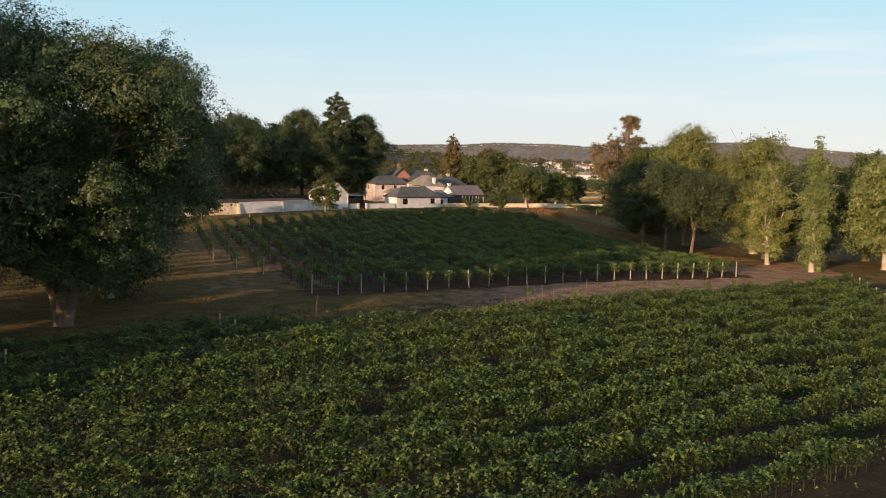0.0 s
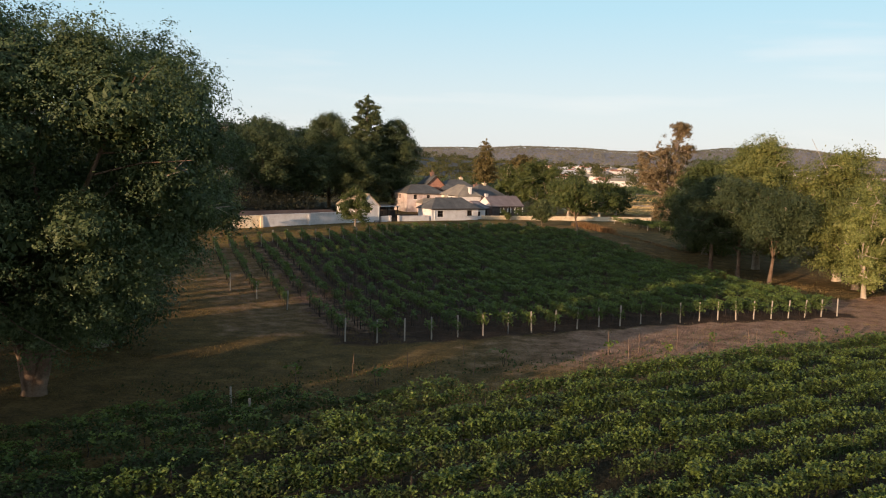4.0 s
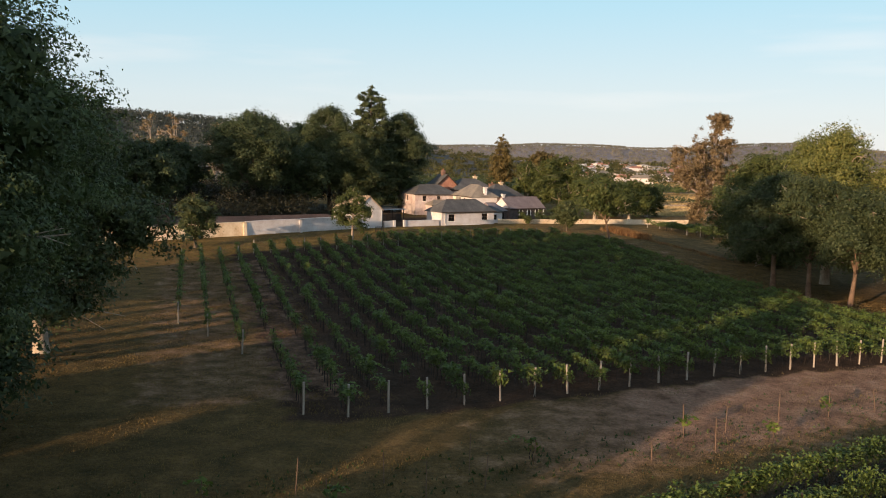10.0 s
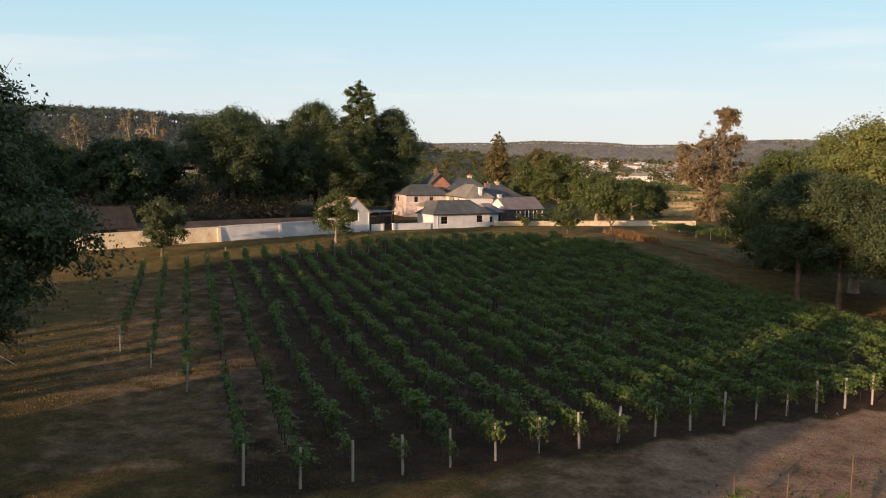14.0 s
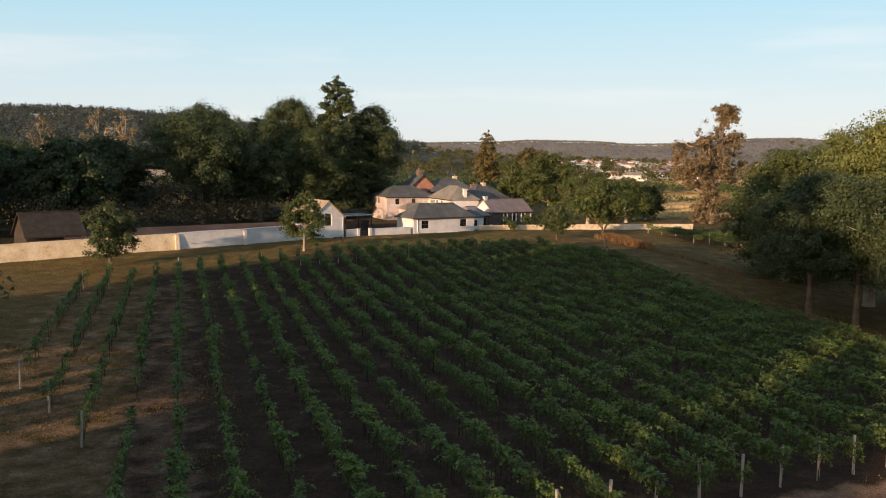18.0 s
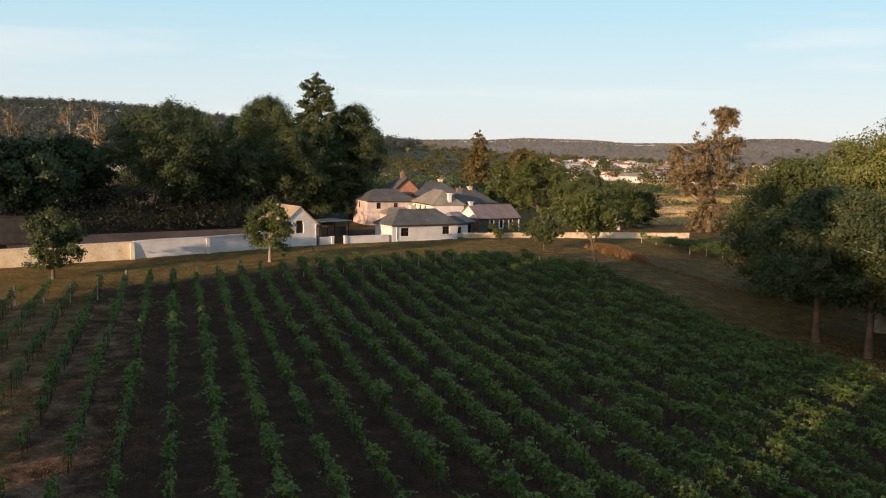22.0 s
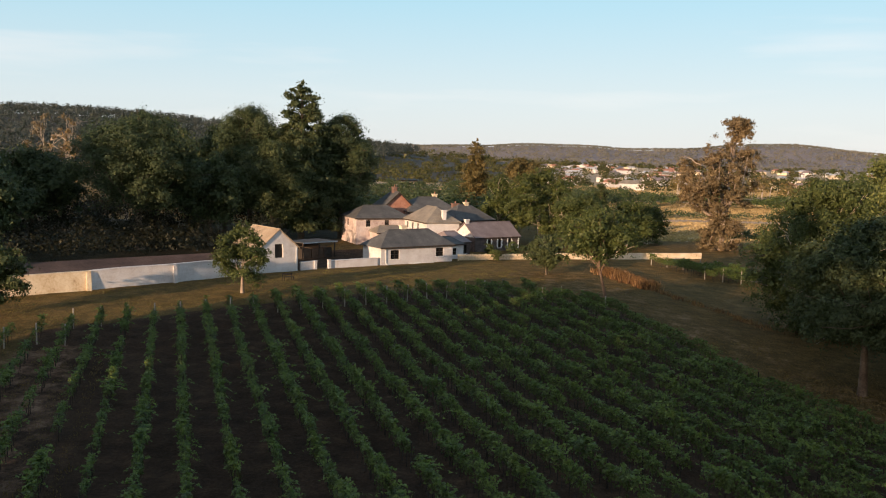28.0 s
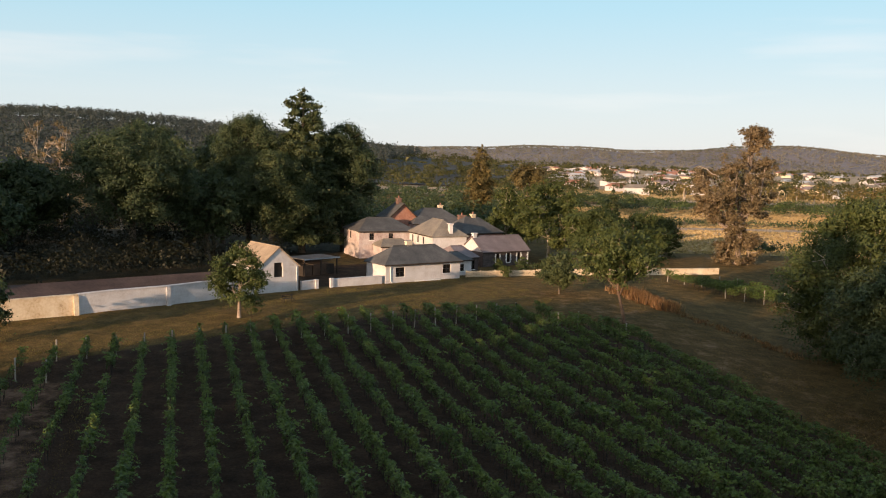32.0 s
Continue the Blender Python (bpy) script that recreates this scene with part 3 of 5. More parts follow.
def crown_mesh(name, rng, lobes, n, leaf, clump, mat, corners=4, inner=0.3, up=0.25, per=75, fill=1.8):
    """Leaves on puffs set over the lobes: each puff is a small domed spray, lit on its outer side, with gaps between."""
    vol = np.array([l[1] ** 2 for l in lobes])
    cen, rad, radz = np.array([l[0] for l in lobes]), np.array([l[1] for l in lobes]), np.array([l[2] for l in lobes])
    nc = max(12, n // per)
    li = rng.choice(len(lobes), nc, p=vol / vol.sum())
    d = rng.normal(0, 1, (nc, 3))
    d[:, 2] = np.where(d[:, 2] < -0.8, -d[:, 2], d[:, 2])
    d /= np.linalg.norm(d, axis=1, keepdims=True)
    cc = cen[li] + d * np.stack([rad[li], rad[li], radz[li]], 1) * (rng.uniform(0.6, 1.0, nc) + 0.05 * rng.exponential(1, nc))[:, None]
    ci = rng.integers(0, nc, n)
    cs = (clump * rng.uniform(0.45, 1.15, nc) * np.where(rng.random(nc) < 0.15, 1.3, 1.0))[ci][:, None]
    o = rng.normal(0, 1, (n, 3)) + d[ci] * 0.7 + np.array([0, 0, 0.35])
    o /= np.linalg.norm(o, axis=1, keepdims=True)
    off = o * cs * (rng.random((n, 1)) ** 0.45) * (rng.uniform(0.55, 1.5, (nc, 3)) * np.array([1, 1, 0.62]))[ci]
    loose = rng.random(n) < 0.36
    off = np.where(loose[:, None], rng.normal(0, clump * 0.62, (n, 3)) * np.array([1, 1, 0.8]), off)
    off[:, 2] -= 0.3 * np.hypot(off[:, 0], off[:, 1])
    p = cc[ci] + off
    out = o * 0.8 + d[ci] * 0.35 + np.array([0, 0, up])
    k = int(n * inner)
    lj = rng.choice(len(lobes), k, p=vol / vol.sum())
    dj = rng.normal(0, 1, (k, 3))
    dj /= np.linalg.norm(dj, axis=1, keepdims=True)
    pin = cen[lj] + dj * np.stack([rad[lj], rad[lj], radz[lj]], 1) * rng.uniform(0.1, 0.62, k)[:, None]
    v, q = leaves(rng, np.concatenate([p, pin]), np.concatenate([out, dj]), np.concatenate([np.full(n, leaf), np.full(k, leaf * fill)]), 0.4, 0.62, corners)
    return np_mesh(name, v, q, [mat])


def tree(name, x, y, h, w, base, trunk_r, seed, n, leaf, mat, label, shape="round", bark="bark", clump=1.3, lobes=16, lean=(0, 0), group="", limbs=7, bare=0, corners=3, profile=None, size=0.2, bend=None):
    rng = np.random.default_rng(seed)
    t = thing(name, on_land(x, y), label, "tree", group)
    if shape == "conifer":
        ls = lobes_conifer(rng, h, w, base)
    elif shape == "column":
        ls = lobes_column(rng, h, w, base)
    else:
        ls = lobes_profile(rng, profile or round_profile(h, w, base), lobes, size=size)
    if bend:
        ls = [((c[0] + float(np.interp(c[2], bend[0], bend[1])), c[1], c[2]), r, rz) for c, r, rz in ls]
    ls = [((c[0] + lean[0] * c[2] / h, c[1] + lean[1] * c[2] / h, c[2]), r, rz) for c, r, rz in ls]
    tv, tq = [], []
    top = base + (h - base) * (0.5 if shape == "round" else 0.93)
    mid = (lean[0] * 0.4 + rng.normal(0, 0.15), lean[1] * 0.4 + rng.normal(0, 0.15), top * 0.5)
    tube(tv, tq, [(0, 0, -0.4), (0, 0, 0.25), (mid[0] * 0.4, mid[1] * 0.4, top * 0.22), mid, (lean[0] * 0.8, lean[1] * 0.8, top)],
         [trunk_r * 1.7, trunk_r * 1.25, trunk_r, trunk_r * 0.75, trunk_r * 0.25], 9)
    if name == "great_elm":
        for fx, fy, r in ((1.3, -0.5, 0.8), (-1.1, 0.4, 0.7)):
            tube(tv, tq, [(fx * 0.25, fy * 0.25, -0.4), (fx * 0.3, fy * 0.3, 0.4), (fx * 0.8, fy * 0.8, 2.2), (fx * 2.2, fy * 2.0, 5.5), (fx * 3.6, fy * 3.4, 9.0)], [trunk_r * r * 1.5, trunk_r * r * 1.15, trunk_r * r * 0.85, trunk_r * r * 0.6, 0.15], 9)
    child("trunk", np_mesh("trunk", tv, tq, [M[bark]]), t)
    big = sorted(ls[:-1], key=lambda l: -l[1])[:limbs] if shape == "round" else []
    for c, r, rz in big:
        bv, bq = [], []
        s = Vector(mid) * rng.uniform(0.75, 1.1)
        e = Vector(c)
        m = (s + e) / 2 + Vector((rng.normal(0, 0.5), rng.normal(0, 0.5), -0.06 * (e - s).length))
        tip = e + (e - s).normalized() * r * 0.5
        tube(bv, bq, [s, m, e, tip], [trunk_r * 0.42, trunk_r * 0.3, trunk_r * 0.14, 0.03], 6)
        for _ in range(4):
            w2 = rng.uniform(0.3, 1.0)
            s2 = m.lerp(e, w2)
            e2 = e + Vector(rng.normal(0, r * 0.55, 3))
            tube(bv, bq, [s2, (s2 + e2) / 2 + Vector(rng.normal(0, 0.2, 3)), e2], [trunk_r * 0.12, trunk_r * 0.08, 0.02], 4)
        child("limb", np_mesh("limb", bv, bq, [M[bark]]), t)
    for _ in range(bare):
        # a pale bare limb, forked, showing at the crown's surface
        bv, bq = [], []
        c, r, rz = ls[rng.integers(len(ls) - 1)]
        s = Vector((c[0] * 0.6, c[1] * 0.6, c[2] - r * 0.4))
        out = Vector((c[0], c[1], 0)).normalized() if abs(c[0]) + abs(c[1]) > 0.1 else Vector((1, 0, 0))
        e = Vector(c) + out * r * 0.85 + Vector((rng.normal(0, 0.4), rng.normal(0, 0.4), rng.uniform(0, 0.8)))
        m = s.lerp(e, 0.55) + Vector((rng.normal(0, 0.3), rng.normal(0, 0.3), 0.35))
        kink = Vector((rng.normal(0, 0.3), rng.normal(0, 0.3), rng.normal(0, 0.3)))
        tube(bv, bq, [s, s.lerp(m, 0.5) + kink, m, m.lerp(e, 0.5) - kink, e], [trunk_r * 0.16 + 0.03, trunk_r * 0.13 + 0.025, trunk_r * 0.1 + 0.02, trunk_r * 0.06 + 0.02, 0.02], 5)
        for _ in range(4):
            s2 = m.lerp(e, rng.uniform(0, 0.8))
            tube(bv, bq, [s2, s2 + Vector(rng.normal(0, 0.55, 3)) + out * 0.4], [0.035, 0.01], 4)
        child("bare_limb", np_mesh("bare_limb", bv, bq, [M["pale_bark"]]), t, None, "pale dead limb")
    great = name == "great_elm"
    child("crown", crown_mesh("crown", rng, ls, n, leaf, clump, M[mat], corners, 0.34 if great else 0.3, 0.25, 75, 2.9 if great else 1.8), t)
    return t


# the great tree beside the near field, and the grove behind it; from (-41, 10) on, unseen trees added to cast shade
tree("great_elm", -26.7, 21.0, 20.6, 23, 2.8, 0.5, 101, 330000, 0.14, "elm_dark", "huge spreading old tree with a stout pale trunk", bark="elm_bark", clump=0.85, lobes=52, limbs=12, bare=14, corners=3, size=0.14,
     profile=[(2.8, 3.0), (4.5, 4.6), (6.5, 7.6), (9.0, 11.0), (12, 12.6), (15, 13.0), (17.2, 11.6), (18.8, 9.2), (19.8, 5.0)])
for i, (x, y, h, w, b, n) in enumerate([(-29.0, 33.6, 10, 9.5, 1.0, 22000), (-33.8, 50.5, 18.5, 16, 3.2, 52000), (-41, 10, 31, 16, 9, 7000), (-50, 12, 24, 13, 9, 4000), (-36, 2, 30, 14, 8, 6000), (-46.5, 52, 17, 15, 4.6, 5500), (-50.1, 1.0, 16, 12, 0.2, 9000), (-40.2, -6.4, 15, 12, 0.2, 8000), (-41, -25, 8.5, 17, 1, 12000), (-31, -12, 16, 8.5, 2, 4000), (-66, 50, 15.5, 14, 2, 5500), (-57.5, 50, 17, 13, 2, 5500)]):
    tree("grove_or_shade_tree", x, y, h, w, b, 0.45, 120 + i, n, 0.27 if i < 2 else 0.85, "oak", "dark leafy grove tree, mostly added out of view for shade", clump=1.3, lobes=26, group="grove trees", bark="pale_bark", corners=3, size=0.17)
# unseen trees added so that their stems streak the grass with shadow
for i, (e, back) in enumerate([(-6.5, 3), (-3.5, -2), (-0.5, 5), (2.4, -4), (5.2, 1)]):
    tree("streak_shade_tree", -64 + 0.788 * e - 0.616 * back, 6 - 0.616 * e - 0.788 * back, 19.5, 5.2, 11.5, 0.42, 330 + i, 7000, 0.42, "oak", "tall clear-stemmed tree, unseen, added for its stem shadow", clump=0.9, lobes=14, group="shelter belt", bark="pale_bark")
# three more trees out of view, placed for their narrow shadows
for i, (x, y) in enumerate([(-75, 18), (-80, 21), (-88, 22)]):
    tree("poplar", x, y, 16, 3.6, 0.8, 0.25, 240 + i, 5000, 0.35, "poplar", "slim poplar, unseen, added to streak the grass with shadow", "column", clump=0.6, group="poplars")
# wood behind the walled garden; (-88, 107), (-99, 112) and (-108, 120) are unseen, added to shade it
tree("tall_conifer", -35.3, 181, 27.6, 16, 3, 0.5, 140, 60000, 0.36, "pine", "tall dark conifer with tiered branches and a blunt top", "conifer", clump=0.85)
for i, (x, y, h, w, b) in enumerate([(-29.4, 186, 21.5, 12.5, 5), (-44, 180, 22, 15, 6), (-53.5, 157, 19, 21, 7), (-72, 160, 14, 17, 5), (-38, 172, 16, 13, 5), (-60, 178, 20, 18, 6), (-84, 150, 12, 17, 4), (-67, 138, 13, 14, 4.5), (-96, 170, 13, 18, 4), (-46, 166, 13, 11, 4.5), (-80, 128, 17, 17, 4), (-88, 107, 26, 18, 3), (-99, 112, 26, 16, 3), (-108, 120, 26, 17, 3), (-52, 190, 19, 16, 5)]):
    front = i in (0, 1, 2, 4)
    tree("wood_or_shade_tree", x, y, h, w, b, 0.55 if i == 2 else 0.42, 160 + i, 64000 if front else (14000 if 11 <= i <= 13 else 18000), 0.25 if front else (0.85 if 11 <= i <= 13 else 0.42), "oak", "large dark broadleaf tree in, or added to shade, the wood behind the garden wall", clump=1.2, lobes=38 if front else 26, group="wood behind the wall", size=0.13 if front else 0.16)
for i, (x, y, h) in enumerate([(-89, 203, 21), (-98, 210, 22), (-82, 214, 20), (-108, 203, 20)]):
    tree("pale_gum", x, y, h, 10, 8, 0.34, 300 + i, 1500, 0.32, "gum", "thin half-dead gum with pale bare limbs", bark="pale_bark", clump=0.8, lobes=12, group="pale gums", limbs=10, bare=12)
# small trees on the lawn
tree("lawn_tree", -27.2, 123.5, 6.9, 6.8, 1.7, 0.17, 181, 9000, 0.2, "elm", "small round-headed tree on the lawn by the wall", bark="gum_bark", clump=0.6, lobes=16, limbs=5)
tree("lawn_tree", -46.0, 108.8, 6.8, 6.8, 1.7, 0.17, 182, 11000, 0.22, "oak", "small dark tree standing before the cream wall", clump=0.6, lobes=16, limbs=5)
tree("lawn_tree", 11.9, 129.6, 9.0, 10.6, 4.6, 0.17, 183, 9500, 0.23, "elm", "leaning wide-headed tree by the track", clump=0.75, lobes=20, lean=(-1.3, 1.0), limbs=7, bare=3, bark="elm_bark")
tree("lawn_bush", 6.0, 147.0, 5.0, 6.0, 1.3, 0.1, 184, 8000, 0.24, "oak", "rounded dark shrub on many stems", clump=0.6, lobes=14, limbs=7)
for i, (x, y, h, w, b) in enumerate([(6, 186, 12.5, 14, 2.5), (-1, 196, 11, 10, 1.5), (21, 186, 8, 9, 1.5), (13, 178, 9, 10, 2.5), (26, 196, 7, 9, 1)]):
    tree("garden_tree", x, y, h, w, b, 0.3, 190 + i, 20000 if i in (0, 3) else 12000, 0.3, "elm", "broad green tree with pale limbs beyond the garden wall", bark="pale_bark", clump=0.9, lobes=24, size=0.16, group="garden trees", bare=4 if i in (0, 3) else 1)
tree("cone_tree", 17, 192, 12.3, 5.5, 0.6, 0.25, 197, 9000, 0.3, "pine", "small dark cone-shaped evergreen beyond the garden", "conifer", clump=0.6)
for i, (x, y, h, w) in enumerate([(-0.9, 159.6, 1.7, 1.7), (1.6, 164.2, 2.6, 2.6), (-2.0, 165.3, 2.0, 2.2)]):
    tree("garden_shrub", x, y, h, w, 0.2, 0.04, 260 + i, 1800, 0.16, "elm", "small olive shrub by the low garden wall", clump=0.3, lobes=10, limbs=4, group="garden shrubs")
# dry gum: fan of pale limbs, browned flat-topped crown, a tuft above it and a skirt of suckers
tree("gum_tree", 38, 189, 23.6, 13, 3, 0.42, 200, 34000, 0.3, "gum", "tall gum with browned thinning foliage and pale limbs", bark="gum_bark", clump=0.7, lobes=64, limbs=26, bare=26, size=0.1, bend=([4, 9, 15, 17.5, 23], [0, -1.6, -1.6, 1.8, 2.0]),
     profile=[(0.4, 3.6), (3, 4.0), (5.0, 3.0), (7, 4.2), (9, 6.4), (11.5, 7.6), (14, 8.0), (16, 7.0), (17.3, 3.8), (18, 1.6), (20, 2.0), (22, 2.0), (23, 0.8)])
# row along the right of the vineyard
TRACK = "trees along the track"
tree("field_tree", 29, 102, 13, 13.5, 4.4, 0.3, 211, 51000, 0.21, "oak", "spreading dark tree with a pale trunk beside the track", bark="elm_bark", clump=0.95, lobes=34, size=0.15, group=TRACK, bare=2)
tree("field_tree", 31.6, 97, 13.5, 12.5, 4.8, 0.27, 212, 51000, 0.21, "oak", "spreading dark tree with a pale trunk and dead limbs", bark="elm_bark", clump=0.95, lobes=34, size=0.15, group=TRACK, bare=7)
tree("field_tree", 34, 90.5, 12, 10.5, 4.4, 0.24, 213, 39000, 0.21, "oak", "leaning dark tree with a pale trunk beside the track", bark="elm_bark", clump=1.1, lobes=20, lean=(1.6, 0.4), group=TRACK, bare=3)
tree("field_tree", 37, 108, 19, 16, 3, 0.5, 214, 51000, 0.25, "elm_light", "tall light green tree behind the dark ones", bark="pale_bark", clump=1.3, lobes=22, group=TRACK, bare=7)
tree("field_tree", 46, 100, 18, 15, 2.5, 0.5, 215, 45000, 0.25, "elm_light", "tall light green tree behind the dark ones", bark="pale_bark", clump=1.3, lobes=22, group=TRACK, bare=5)
tree("field_tree", 44, 88, 12, 13, 1.5, 0.4, 216, 33000, 0.23, "elm_light", "mixed green tree in the row by the poplars", clump=1.1, lobes=18, group=TRACK, bare=3)
tree("field_tree", 32.2, 121, 15.2, 17.2, 0.8, 0.4, 223, 63000, 0.21, "elm", "broad green tree leafy down to the ground, with pale dead limbs", bark="pale_bark", clump=0.9, lobes=34, group=TRACK, bare=9, size=0.15)
tree("field_tree", 40, 127, 17.5, 14, 1.5, 0.4, 224, 33000, 0.23, "elm_light", "broad sunlit tree behind the others by the track", clump=1.0, lobes=26, group=TRACK, bare=3, size=0.16)
tree("poplar", 41.5, 79, 13.2, 6.2, 0.8, 0.26, 217, 25500, 0.18, "poplar", "loose pale green poplar with streaks of white limbs", bark="pale_bark", clump=0.7, lobes=26, limbs=8, group="poplars", bare=14, size=0.17)
tree("poplar", 45.0, 72.5, 17, 4.0, 0.3, 0.3, 218, 27000, 0.17, "poplar", "columnar pale green poplar with streaks of white limbs", "column", "pale_bark", clump=0.6, group="poplars", bare=10)
tree("field_tree", 49, 84, 14, 10, 2, 0.34, 219, 21000, 0.25, "oak", "dark open-crowned tree between the poplars", clump=1.0, group=TRACK, bare=4)
tree("field_tree", 56.5, 77.5, 14.5, 14, 3.0, 0.45, 220, 36000, 0.25, "poplar", "sunlit yellow-green tree with a bare leaning trunk", bark="pale_bark", clump=1.1, lobes=20, group=TRACK, bare=3)
tree("field_tree", 60, 92, 15, 15, 2, 0.45, 221, 24000, 0.32, "elm", "tall light green tree behind the poplars", clump=1.3, group=TRACK)
tree("field_tree", 68, 72, 13, 14, 2, 0.45, 222, 22500, 0.32, "poplar", "sunlit yellow-green tree at the end of the row", clump=1.3, group=TRACK)
# far singles
tree("slender_pine", -10.6, 299, 23, 11, 2, 0.4, 230, 13000, 0.5, "gum_green", "slender brown-green pine above the far trees", "conifer", clump=0.9)
tree("umbrella_tree", 4, 300, 16.5, 13, 10, 0.4, 231, 6000, 0.5, "gum_green", "flat-topped brownish tree above the far wood", clump=1.1)


def wood_stuff(name, label, spots, seed, mat, leaf=1.1, per=70):
    rng = np.random.default_rng(seed)
    vs, qs, off = [], [], 0
    for x, y, h, w in spots:
        n = per
        d = rng.normal(0, 1, (n, 3))
        d /= np.linalg.norm(d, axis=1, keepdims=True)
        d[:, 2] = np.abs(d[:, 2]) * 1.0 - 0.15
        lump = 1 + 0.25 * np.sin(d[:, 0] * 5 + x) * np.cos(d[:, 1] * 4 + y)
        c = np.array([x, y, float(land(x, y)) + hill_add(x, y) + h * 0.45]) + d * np.array([w * 0.5, w * 0.5, h * 0.55]) * lump[:, None] * rng.uniform(0.6, 1.0, (n, 1))
        v, q = leaves(rng, c, d + np.array([0, 0, 0.2]), leaf * w / 8, 0.5, 0.8, 3)
        vs.append(v)
        qs.append(q + off)
        off += len(v)
    ob = new(name, np_mesh(name, np.concatenate(vs), np.concatenate(qs), [M[mat]]))
    return tagged(ob, label, "trees", "", "stuff")


# ---- hills ----
def hill_add(x, y):
    """Height of the far ridge and of the wooded hill above the plain."""
    top = 36 + 8 * step(-350, 150, x) + 7 * np.exp(-((x - 60) / 300.0) ** 2) + 27 * np.exp(-((x - 740) / 190.0) ** 2) + 1.5 * np.sin(x / 70.0) + 1.0 * np.sin(x / 31.0 + 1)
    a = top * step(1700, 2600, y) * (1 - 0.6 * step(1300, 2000, x))
    ax, ay = (x + 640) / 430.0, (y - 1180) / 420.0
    b = 54 * np.exp(-(ax ** 2 * (0.55 if np.ndim(x) == 0 and x < -640 else 1)) - ay ** 2)
    return a + b


def hill(name, x0, x1, y0, y1, nxx, nyy, label, mat):
    X, Y = np.meshgrid(np.linspace(x0, x1, nxx), np.linspace(y0, y1, nyy))
    add_z = np.array([[hill_add(x, y) for x, y in zip(rx, ry)] for rx, ry in zip(X, Y)])
    Z = land(X, Y) + add_z - 0.6
    v = np.stack([X, Y, Z], -1).reshape(-1, 3)
    i = (np.arange(nyy - 1)[:, None] * nxx + np.arange(nxx - 1)).ravel()
    me = np_mesh(name, v, np.stack([i, i + 1, i + 1 + nxx, i + nxx], 1), [M[mat]])
    for p in me.polygons:
        p.use_smooth = True
    return tagged(new(name, me), label, "hill", "", "structure")


# pale mauve tone stands in for haze over the far ridge
M["hill"] = surface("hazed_ridge_scrub", [(0.25, (0.19, 0.165, 0.165)), (0.5, (0.22, 0.188, 0.186)), (0.75, (0.25, 0.212, 0.207))], 0.006, 0.05)
M["dark_hill"] = surface("hill_forest_floor", [(0.25, (0.04, 0.037, 0.032)), (0.5, (0.065, 0.058, 0.05)), (0.75, (0.09, 0.08, 0.068))], 0.01, 0.08)
hill("hill_wooded", -1800, 0, 600, 1800, 46, 34, "wooded dark hill on the edge of the valley", "dark_hill")
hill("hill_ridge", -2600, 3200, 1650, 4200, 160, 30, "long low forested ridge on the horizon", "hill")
rng = np.random.default_rng(21)
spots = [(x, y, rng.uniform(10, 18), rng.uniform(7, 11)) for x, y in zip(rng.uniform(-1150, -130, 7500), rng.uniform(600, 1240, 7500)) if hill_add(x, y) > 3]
# blue-grey cast of the leaves paints haze over the hill
M["hazed_hill_leaves"] = leafy("hazed_hill_forest_leaves", (0.055, 0.068, 0.086), (0.07, 0.083, 0.102), (0.09, 0.1, 0.118), patch=0.01)
wood_stuff("hill_forest", "forest covering the hill, blue-grey with painted haze", spots, 22, "hazed_hill_leaves", 1.6, 34)
# haze is painted into these leaves: pale, flat mauve-grey
M["hazed_leaves"] = leafy("hazed_forest_leaves", (0.15, 0.146, 0.168), (0.165, 0.16, 0.182), (0.185, 0.178, 0.2), patch=0.003)
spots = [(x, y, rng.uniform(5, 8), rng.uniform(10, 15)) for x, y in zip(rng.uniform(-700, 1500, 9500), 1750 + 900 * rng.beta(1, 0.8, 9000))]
wood_stuff("ridge_forest", "distant forest along the ridge, haze painted into its colour", spots, 23, "hazed_leaves", 1.7, 10)
spots = [(x, y, rng.uniform(4, 9), rng.uniform(5, 10)) for x, y in zip(rng.uniform(-80, 10, 170), rng.uniform(208, 330, 170))]
spots += [(x, y, rng.uniform(3, 6.5), rng.uniform(5, 9)) for x, y in zip(rng.uniform(-160, 60, 220), rng.uniform(340, 480, 220))]
wood_stuff("valley_trees", "mixed trees and scrub behind the house", spots, 24, "oak", 0.62, 200)
spots = [(x, y, rng.uniform(6, 12), rng.uniform(7, 13)) for x, y in zip(rng.uniform(-160, 520, 380), rng.uniform(480, 800, 380))]
wood_stuff("plain_trees", "scattered trees and hedges on the plain", spots, 25, "bush", 0.9, 90)
spots = [(y * rng.uniform(-0.24, 0.07), y, rng.uniform(3, 5.5), rng.uniform(8, 14)) for y in rng.uniform(480, 1550, 420)]
wood_stuff("valley_wood", "olive-grey woods on the valley floor", spots, 32, "bush", 0.85, 80)
spots = [(x, y, rng.uniform(3.5, 6), rng.uniform(6, 10)) for x, y in zip(rng.uniform(25, 230, 150), rng.uniform(372, 425, 150))]
wood_stuff("olive_scrub", "belt of olive scrub at the edge of the straw fields", spots, 31, "elm", 0.6, 140)
spots = [(x, y, rng.uniform(9, 14), rng.uniform(7, 11)) for x, y in zip(rng.uniform(75, 260, 70), rng.uniform(420, 480, 70))]
wood_stuff("gum_belt", "belt of dry gums beyond the straw fields", spots, 29, "gum_green", 0.9, 130)
tv, tq = [], []
for x, y, h, w in spots:
    if rng.random() < 0.7:
        z = float(land(x, y))
        tube(tv, tq, [(x, y - w * 0.35, z), (x + rng.normal(0, 0.5), y - w * 0.45, z + h * 0.6)], [0.4, 0.2], 5)
